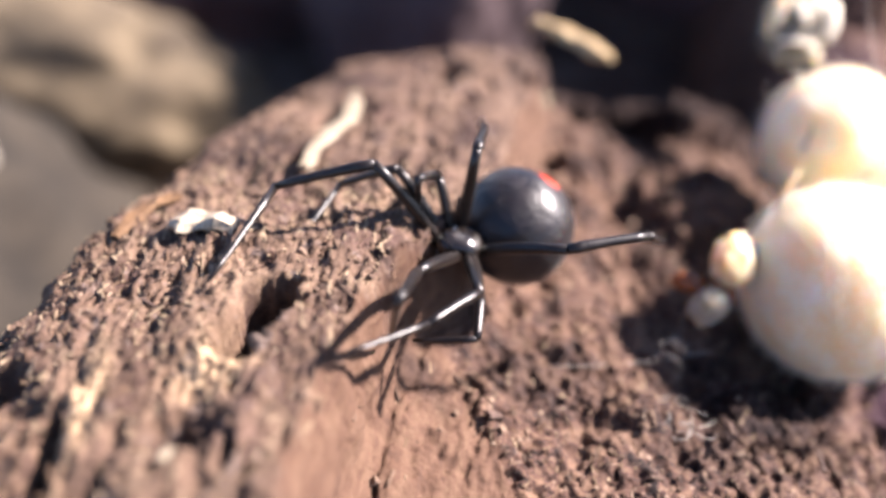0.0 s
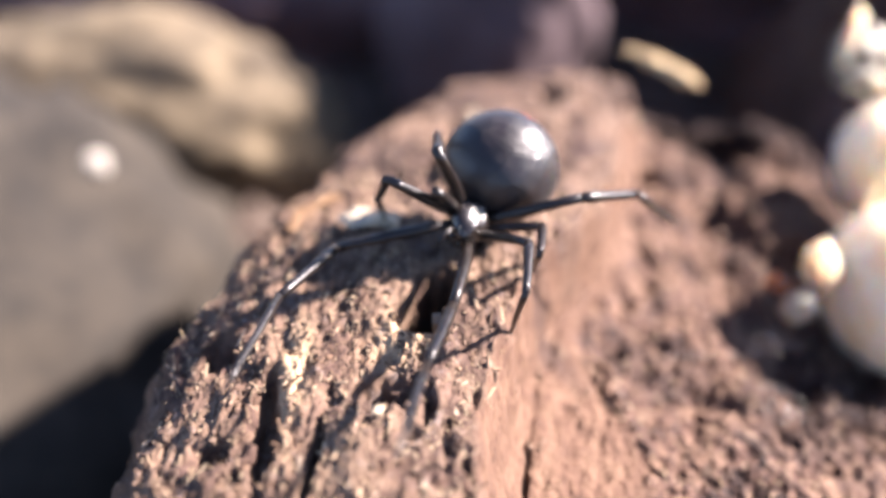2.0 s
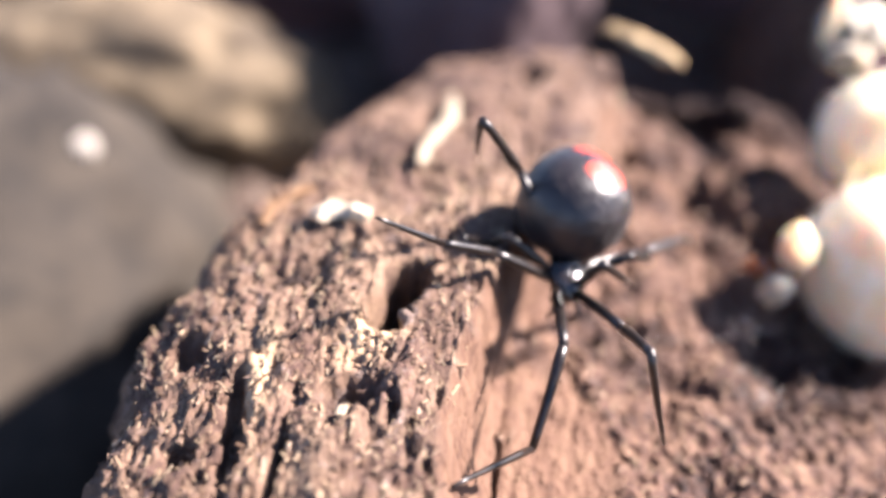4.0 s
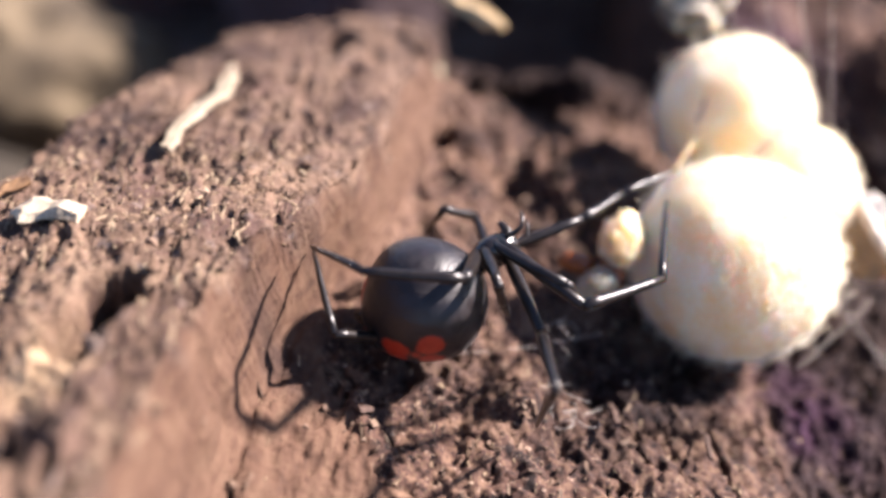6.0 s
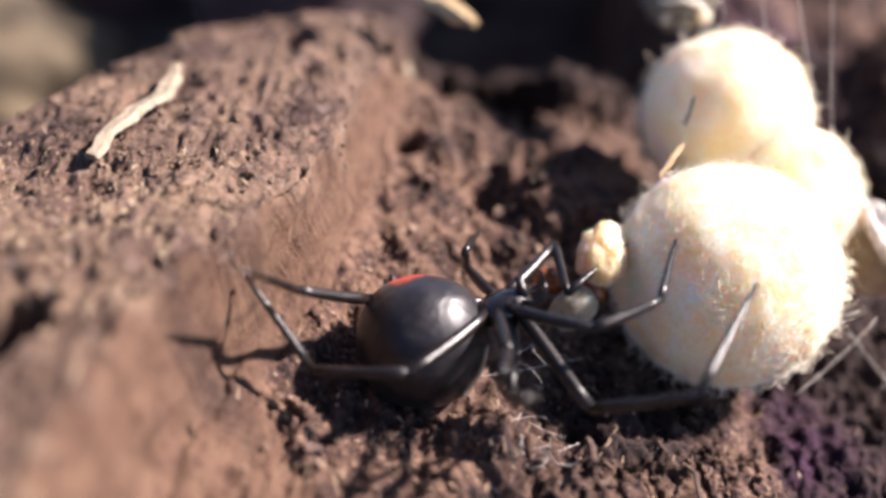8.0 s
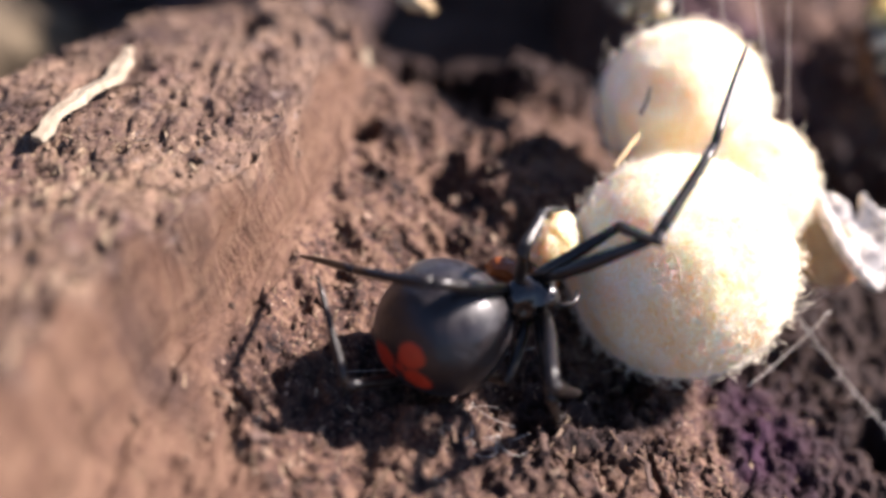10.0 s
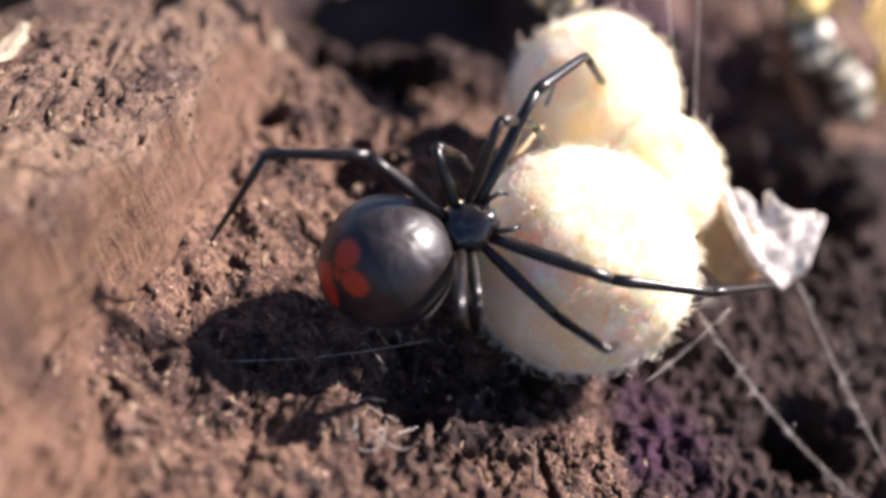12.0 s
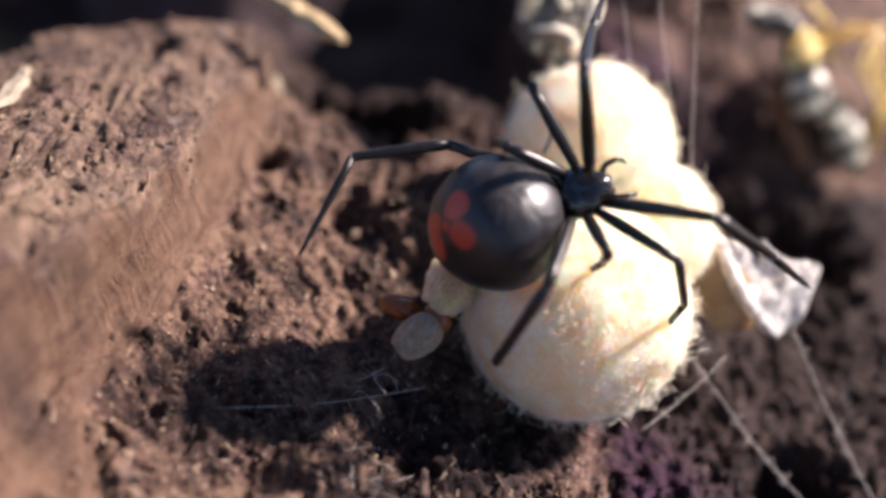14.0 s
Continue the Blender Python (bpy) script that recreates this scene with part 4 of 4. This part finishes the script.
def build_spider():
    spider = new("spider")
    spider.empty_display_size = 2 * MM
    tagged(spider, "glossy black spider with orange-red stripe on its round abdomen", "spider")

    def pear(co):
        # a little narrower towards the spinnerets, flattened in front
        k = 1 - 0.10 * max(0, -co.y / 3.7) - 0.06 * max(0, co.y / 3.7) ** 2
        return Vector((co.x * k, co.y, co.z * k + 0.10 * max(0, co.y / 3.6) ** 2))
    bm = bmesh.new()
    ball(bm, (0, 0, 0), (3.84, 3.86, 3.84), 48, 36, pear)
    abdomen = grown("abdomen", bm, ABDOMEN, spider, "black abdomen with an orange-red dorsal stripe")
    for sx, sz in ((-0.28, 0), (0.28, 0), (-0.2, -0.4), (0.2, -0.4)):
        bm = bmesh.new()
        tube(bm, [(0, 0, 0), (0, -0.35, -0.12), (0, -0.6, -0.25)], [0.24, 0.19, 0.07], 8)
        grown("spinneret", bm, SHELL, abdomen).location = Vector((sx, -3.3, -1.15 + sz)) * SIZE * MM
    bm = bmesh.new()

    def carapace(co):
        # raised narrower head, broad middle with a groove
        y = co.y - HEAD
        k = 1 - 0.28 * ease(np.array((y - 0.1) / 1.3)) - 0.25 * ease(np.array((-y - 0.5) / 1.0))
        dip = 0.22 * math.exp(-((y + 0.35) / 0.35) ** 2 - (co.x / 0.35) ** 2) + 0.10 * abs(math.sin(3.0 * math.atan2(co.x, y + 0.35))) * min(1.0, math.hypot(co.x, y + 0.35)) if co.z > 0 else 0
        return Vector((co.x * k, co.y, co.z + (0.18 * float(ease(np.array(y / 1.2))) if co.z > 0 else 0) - dip))
    ball(bm, (0, HEAD, 0), (1.5, 1.75, 0.95), 32, 24, carapace)
    tube(bm, [(0, HEAD - 1.3, 0), (0, HEAD - 2.0, 0.05)], [0.42, 0.36], 10)
    body = grown("carapace", bm, GLOSS, spider, "shiny black carapace")
    for ex, ey, ez in ((-0.62, 1.30, 0.52), (-0.26, 1.42, 0.66), (0.26, 1.42, 0.66), (0.62, 1.30, 0.52), (-0.55, 1.48, 0.30), (-0.2, 1.56, 0.36), (0.2, 1.56, 0.36), (0.55, 1.48, 0.30)):
        bm = bmesh.new()
        ball(bm, (0, 0, 0), (0.09, 0.09, 0.09), 8, 6)
        grown("eye", bm, SHELL, body).location = Vector((ex, HEAD + ey + 0.06, ez)) * SIZE * MM
    for s in (-1, 1):
        bm = bmesh.new()
        tube(bm, [(0, 0, 0), (0.02 * s, 0.25, -0.35), (0, 0.2, -0.95), (0, 0.05, -1.15)], [0.28, 0.3, 0.22, 0.06], 10)
        grown("chelicera", bm, SHELL, spider).location = Vector((0.3 * s, HEAD + 1.25, -0.1)) * SIZE * MM
        bm = bmesh.new()
        tube(bm, [(0, 0, 0), (0.35 * s, 0.6, 0.25), (0.45 * s, 1.15, 0.2), (0.4 * s, 1.5, -0.2), (0.3 * s, 1.65, -0.65)], [0.16, 0.17, 0.14, 0.13, 0.07], 8)
        grown("pedipalp", bm, SHELL, spider).location = Vector((0.62 * s, HEAD + 1.15, -0.15)) * SIZE * MM
    legs = {}
    for side, s in (("left", -1), ("right", 1)):
        for k, (hx, hy) in enumerate(((0.75, 0.75), (1.0, 0.3), (1.0, -0.2), (0.75, -0.7)), 1):
            a, b, c = REACH[k]
            w = 0.86 if k in (1, 4) else 0.76
            seed = 10 * k + s
            femur = limb("femur", a, [0.34 * w, 0.41 * w, 0.46 * w, 0.44 * w, 0.38 * w, 0.35 * w], spider, 0.12, 36, seed)
            tibia = limb("tibia", b, [0.36 * w, 0.42 * w, 0.38 * w, 0.35 * w, 0.34 * w, 0.33 * w, 0.29 * w], spider, 0.06, 36, seed + 1)
            meta = limb("metatarsus", c, [0.28 * w, 0.28 * w, 0.25 * w, 0.22 * w, 0.18 * w, 0.09], spider, -0.05, 50, seed + 2)
            legs["%s %d" % (side, k)] = (Vector((s * hx, HEAD + hy, -0.35)) * SIZE, (femur, tibia, meta), (a * SIZE, b * SIZE, c * SIZE))
    return spider, abdomen, legs


spider, abdomen, legs = build_spider()


def heading(az, el):
    az, el = radians(az), radians(el)
    return Vector((math.cos(el) * math.cos(az), math.cos(el) * math.sin(az), math.sin(el)))


def step(leg, rows):
    """Keys the three segments of a leg from the headings of each one in the spider's space: rows of seconds and three pairs of azimuth and elevation."""
    hip, parts, longs = leg
    times = sorted({round(0.1 * k, 1) for k in range(141)} | {r[0] for r in rows})
    tracks = [[], [], []]
    for t in times:
        i = max(k for k, r in enumerate(rows) if r[0] <= t + 1e-6)
        a, b = rows[i], rows[min(i + 1, len(rows) - 1)]
        f = 0.0 if a is b else (t - a[0]) / (b[0] - a[0])
        f = f * f * (3 - 2 * f)
        p = hip.copy()
        for k in range(3):
            u, v = heading(a[1 + 2 * k], a[2 + 2 * k]), heading(b[1 + 2 * k], b[2 + 2 * k])
            d = u.lerp(v, f) if u.dot(v) > -0.9 else u.lerp(Vector((0, 0, 1)), 2 * f) if f < 0.5 else Vector((0, 0, 1)).lerp(v, 2 * f - 1)
            d = d.normalized()
            y = Vector((0, 0, 1)).cross(d)
            y = y.normalized() if y.length > 1e-4 else Vector((0, 1, 0))
            m = Matrix((d, y, d.cross(y))).transposed().to_4x4()
            m.translation = p * MM
            tracks[k].append((t, m))
            p = p + d * longs[k]
    for part, track in zip(parts, tracks):
        walk(part, track)


def motions():
    walk(spider, [(t, Matrix.LocRotScale((x * MM, y * MM, z * MM), Quaternion((a, b, c, d)), None)) for t, x, y, z, a, b, c, d in [
        (0, 8.2, 60.3, 1.5, 0.406, 0.032, 0.104, 0.907),
        (0.5, 7.0, 60.1, 3.1, 0.425, 0.008, 0.118, 0.897),
        (1, 3.6, 58.5, 6.3, 0.374, 0.054, 0.022, 0.926),
        (1.5, 1.0, 57.6, 7.9, 0.322, 0.166, -0.145, 0.921),
        (2, -2.5, 55.4, 9.9, 0.131, 0.362, -0.188, 0.904),
        (4.5, 5.6, 54.8, 6.4, -0.214, 0.285, -0.352, 0.865),
        (4.6, 5.2, 55.3, 7.4, -0.324, 0.317, -0.289, 0.843),
        (4.7, 6.4, 54.5, 6.8, -0.212, 0.204, -0.116, 0.949),
        (4.8, 6.4, 53.8, 7.0, -0.266, 0.101, -0.141, 0.948),
        (4.85, 6.6, 52.9, 6.3, -0.384, 0.091, -0.387, 0.833),
        (4.9, 6.8, 52.0, 5.7, -0.469, 0.073, -0.599, 0.645),
        (5, 8.0, 51.2, 5.0, -0.518, 0.058, -0.581, 0.625),
        (5.1, 7.9, 50.4, 2.9, -0.734, -0.332, -0.511, 0.300),
        (5.5, 8.3, 52.9, -0.6, -0.590, -0.554, -0.503, 0.303),
        (6, 10.3, 55.2, -1.7, -0.550, -0.563, -0.603, 0.126),
        (6.5, 9.4, 57.8, -2.5, -0.287, -0.640, -0.708, 0.085),
        (7, 10.0, 58.4, -3.9, -0.269, -0.632, -0.725, 0.045),
        (7.5, 11.4, 57.1, -5.1, -0.280, -0.589, -0.757, -0.040),
        (8, 12.7, 57.0, -4.8, -0.284, -0.659, -0.696, -0.011),
        (9.25, 15.1, 56.6, -4.2, -0.520, -0.600, -0.547, 0.266),
        (10.5, 17.6, 56.3, -3.7, -0.674, -0.446, -0.310, 0.501),
        (11, 18.5, 57.7, -3.1, -0.682, -0.427, -0.286, 0.521),
        (11.5, 19.8, 58.1, -2.4, -0.754, -0.349, -0.119, 0.543),
        (12, 19.8, 59.7, -2.8, -0.762, -0.343, -0.121, 0.535),
        (12.5, 21.1, 60.2, -3.1, -0.784, -0.305, -0.010, 0.541),
        (13, 22.0, 60.7, -0.9, -0.772, -0.351, -0.076, 0.525),
        (13.5, 23.6, 62.5, -0.2, -0.752, -0.353, -0.080, 0.551),
        (14, 26.0, 62.0, 2.2, -0.729, -0.350, -0.073, 0.584),
    ]])
    # the abdomen tips and twists on its stalk, most while the spider hangs belly up
    walk(abdomen, [(t, Quaternion((a, b, c, d)).to_matrix().to_4x4()) for t, a, b, c, d in [
        (0, 1.000, 0.000, 0.000, 0.000),
        (0.5, 0.996, 0.087, 0.000, 0.000),
        (1, 0.985, 0.174, 0.000, 0.000),
        (1.5, 0.998, 0.060, 0.000, 0.000),
        (2, 0.976, 0.216, 0.000, 0.000),
        (4.4, 1.000, 0.000, 0.000, 0.000),
        (5.5, 1.000, 0.000, 0.000, 0.000),
        (6, 0.988, -0.036, -0.127, -0.084),
        (6.5, 0.871, 0.439, -0.194, 0.108),
        (7, 0.820, 0.501, -0.211, 0.177),
        (7.5, 0.838, 0.470, -0.212, 0.178),
        (8, 0.835, 0.466, -0.242, 0.165),
        (9.25, 0.958, 0.243, -0.126, 0.086),
        (10.5, 1.000, 0.000, 0.000, 0.000),
        (14, 1.000, 0.000, 0.000, 0.000),
    ]])
    step(legs['left 1'], [
        (0, 117, 19, 129, 17, -42, -48),
        (0.5, 119, 14, 138, 18, -36, -43),
        (1, 114, -32, 130, 21, 130, 28),
        (1.5, 105, 23, 113, 21, 113, 24),
        (2, 87, 25, 79, 26, 81, 29),
        (4.5, 56, 68, 25, 60, 146, -34),
        (5, 136, 9, 137, -3, 129, -15),
        (5.5, 146, 53, 17, -25, 42, -20),
        (6, 142, 67, 48, 3, 35, -38),
        (6.5, 150, 35, 62, 5, 25, -28),
        (7, 115, 39, 133, 0, 51, 5),
        (7.5, 153, 55, 131, 8, 52, -3),
        (8, 158, 46, 124, -4, 38, -9),
        (10.5, 105, 20, 111, -41, 122, -56),
        (11, 116, 34, 105, -41, 86, -66),
        (11.5, 116, 37, 137, -57, 132, -49),
        (12, 128, 14, 116, -47, 56, -76),
        (12.5, 127, 21, 140, -34, 153, -55),
        (13, 140, 17, 135, -43, 151, -63),
        (13.5, 146, 28, 144, -43, 153, -57),
        (14, 157, 60, 161, -48, 160, -54),
    ])
    step(legs['left 2'], [
        (0, 144, 10, 100, -3, 92, 2),
        (0.5, 154, 11, 96, -19, 107, -2),
        (1, 149, 11, -10, -69, 108, 16),
        (1.5, 146, 40, 115, 29, 107, 42),
        (2, 109, 70, 96, 21, -167, -57),
        (4.5, -18, 61, -176, -33, -175, -38),
        (5, 174, 66, 125, -2, 124, -16),
        (5.5, 33, -6, 52, -33, 34, -68),
        (6, 129, 62, 6, 10, 11, -12),
        (6.5, 139, 18, 55, 5, 27, -19),
        (7, 132, 22, 58, 2, 21, -15),
        (7.5, 150, 56, 134, 3, 58, 8),
        (8, 134, 14, 61, 11, 23, -9),
        (10.5, 104, 2, 143, 71, 44, -70),
        (11, 148, 45, 86, -32, 17, -52),
        (11.5, 147, 36, 78, -46, 5, -41),
        (12, 131, 34, 87, -65, 51, -82),
        (12.5, 146, 23, 90, -52, 71, -81),
        (13, 153, 42, 67, -66, 31, -79),
        (13.5, 164, 55, 77, -79, -169, -84),
        (14, -169, 38, 168, -74, -175, -76),
    ])
    step(legs['left 3'], [
        (0, 145, -4, 138, -24, 38, -17),
        (0.5, 178, -13, 12, -50, 40, 17),
        (1, 168, 27, -42, -75, -3, -66),
        (1.5, -167, 28, 91, 13, -64, -63),
        (2, -160, 63, 92, 23, -147, -54),
        (4.5, -111, 72, -164, -27, -172, -35),
        (5, -142, 37, 162, -42, 156, -39),
        (5.5, 170, 69, -19, -20, -9, -27),
        (6, -171, 48, -10, 9, -3, -4),
        (6.5, 178, 23, -25, 40, -7, 29),
        (7, -173, 22, -176, 3, -3, 32),
        (7.5, 172, 11, -153, 6, -8, 32),
        (8, 178, 9, -173, -4, -17, 34),
        (10.5, 166, 39, 94, -54, 45, -56),
        (11, 179, 35, 97, -42, 46, -80),
        (11.5, 172, 37, 96, -67, 150, -87),
        (12, 174, 37, 72, -68, 37, -79),
        (12.5, 173, 34, 156, -77, -176, -76),
        (13, -174, 36, 23, -84, -150, -83),
        (13.5, -153, 38, -92, -78, -166, -79),
        (14, -127, 43, -152, -53, -154, -72),
    ])
    step(legs['left 4'], [
        (0, -169, 26, -111, 7, -67, -27),
        (0.5, -163, 15, -100, -5, -62, -25),
        (1, -176, 21, -104, -18, -90, -35),
        (1.5, -154, 29, -120, -22, -134, -51),
        (2, -139, 61, -134, -1, -151, -19),
        (4.5, -162, -9, -161, -11, -174, -38),
        (5, 147, -21, 154, -37, 91, -64),
        (5.5, -152, 23, -33, -50, -35, -51),
        (6, -169, 25, -111, -34, -33, -47),
        (6.5, -162, 18, -72, -12, -47, -58),
        (7, -149, 10, -56, -6, -63, -70),
        (7.5, -131, -1, -122, -44, 8, -83),
        (8, -139, -4, -72, -17, -49, -75),
        (10.5, -140, 39, -92, -46, -80, -52),
        (11, -149, 52, -114, 6, -70, -45),
        (11.5, -155, 55, -110, 14, -76, -34),
        (12, -149, 45, -114, 6, -63, -23),
        (12.5, -146, 42, -113, 22, -66, -9),
        (13, -135, 27, -115, 5, -60, 5),
        (13.5, -131, 16, -105, 16, -50, 3),
        (14, -127, 18, -98, 16, -46, 0),
    ])
    step(legs['right 1'], [
        (0, 65, 48, 39, -26, 121, -17),
        (0.5, -34, 41, -43, -10, -24, 17),
        (1, 44, 7, 103, 18, -7, -43),
        (1.5, 43, -3, 49, -49, 122, 35),
        (2, 47, -34, 73, 14, 85, 22),
        (4.5, 54, 51, 87, -17, 11, 19),
        (5, -4, 36, -40, 29, -43, 10),
        (5.5, 170, 57, -178, 72, 0, -24),
        (6, -163, 63, -169, 39, -16, -3),
        (6.5, -165, 19, 175, 3, 9, 25),
        (7, -165, 28, 156, -21, 15, 18),
        (7.5, -169, 2, -173, -17, -13, 29),
        (8, -167, 22, 167, -21, -1, 27),
        (10.5, -46, 82, 10, -39, 6, -58),
        (11, 48, 57, 37, -42, 39, -56),
        (11.5, 28, 32, 41, -67, 34, -60),
        (12, 47, 3, 62, -28, 78, -54),
        (12.5, 46, 26, 45, -55, 92, -74),
        (13, 104, 70, 88, -48, 124, -76),
        (13.5, 75, 36, 93, -37, 82, -21),
        (14, 53, 32, 53, -59, 64, -72),
    ])
    step(legs['right 2'], [
        (0, 50, 52, 22, -33, 116, -19),
        (0.5, 4, 28, 93, -6, 135, -26),
        (1, 56, 65, 25, -51, -40, -42),
        (1.5, 34, 33, 17, -76, -54, -60),
        (2, 23, 9, -139, -63, -142, -49),
        (4.5, -11, 12, 5, 16, -1, 17),
        (5, -31, 17, -45, 37, 87, -29),
        (5.5, 167, 28, -64, -69, -2, -44),
        (6, 72, 9, 48, -10, 53, 0),
        (6.5, 22, 1, -174, -5, 0, 18),
        (7, 36, 8, 156, -41, 14, 0),
        (7.5, 50, 24, 172, -21, 65, 18),
        (8, 37, -1, -177, 23, 48, 0),
        (10.5, -44, 74, -1, -46, 13, -61),
        (11, -11, 67, -3, -46, -1, -68),
        (11.5, 13, -2, 41, 62, 77, -65),
        (12, 23, -2, 30, 43, 93, -80),
        (12.5, 32, -11, 31, 45, 118, -73),
        (13, 32, -4, 23, 52, 76, -87),
        (13.5, 40, -4, 12, 53, -60, -76),
        (14, 35, 16, -11, -68, -72, -66),
    ])
    step(legs['right 3'], [
        (0, 27, 69, 112, 15, -58, -59),
        (0.5, -25, 20, -51, -30, 140, -5),
        (1, 55, 65, -41, -56, -44, -65),
        (1.5, 32, 61, -60, -45, -57, -53),
        (2, 37, 35, -124, -47, -127, -57),
        (4.5, -27, 0, 152, -79, 8, 32),
        (5, -29, 1, -68, 10, 112, -61),
        (5.5, -177, 13, -3, -56, -1, -47),
        (6, 15, -54, -152, -12, -31, -7),
        (6.5, -17, -3, -24, -29, -175, -11),
        (7, -31, -76, 20, -28, 34, -26),
        (7.5, 71, -44, 37, 3, 57, 7),
        (8, -19, -16, 165, -32, 11, 6),
        (10.5, -65, 60, -33, -49, -25, -62),
        (11, -42, 62, -10, -61, -15, -77),
        (11.5, -18, 43, -35, -67, 168, -76),
        (12, -14, 39, -31, -63, -176, -77),
        (12.5, -9, 39, -20, -74, -175, -69),
        (13, -16, 23, -15, 51, 172, -73),
        (13.5, 8, 34, 2, 54, 180, -76),
        (14, 8, 40, -124, -80, -109, -67),
    ])
    step(legs['right 4'], [
        (0, 138, 81, -49, -8, -42, -18),
        (0.5, -53, 49, -45, -18, -41, -19),
        (1, 102, 58, -52, -38, -44, -31),
        (1.5, 76, 63, -67, -38, -66, -50),
        (2, 21, 39, -101, -42, -112, -45),
        (4.5, -59, 0, -17, 26, 159, -54),
        (5, -59, 10, -115, -60, 180, -60),
        (5.5, -105, 34, -153, 10, 106, -74),
        (6, -94, 10, -153, -8, 43, -71),
        (6.5, -127, -8, -148, -17, -15, -14),
        (7, -122, -22, -145, -24, -19, -2),
        (7.5, -68, -18, -150, -38, -174, -41),
        (8, -95, -27, -150, -35, -173, -34),
        (10.5, -77, 13, -133, 43, 177, -40),
        (11, -64, 15, -113, 5, 177, -10),
        (11.5, -38, 40, -52, -68, -82, -84),
        (12, -18, 53, -37, -84, 48, -88),
        (12.5, -19, 50, -97, -85, -127, -73),
        (13, -25, 42, -58, -62, -168, -80),
        (13.5, -37, 40, -58, -59, -154, -80),
        (14, -29, 42, -60, -31, -158, -77),
    ])

motions()
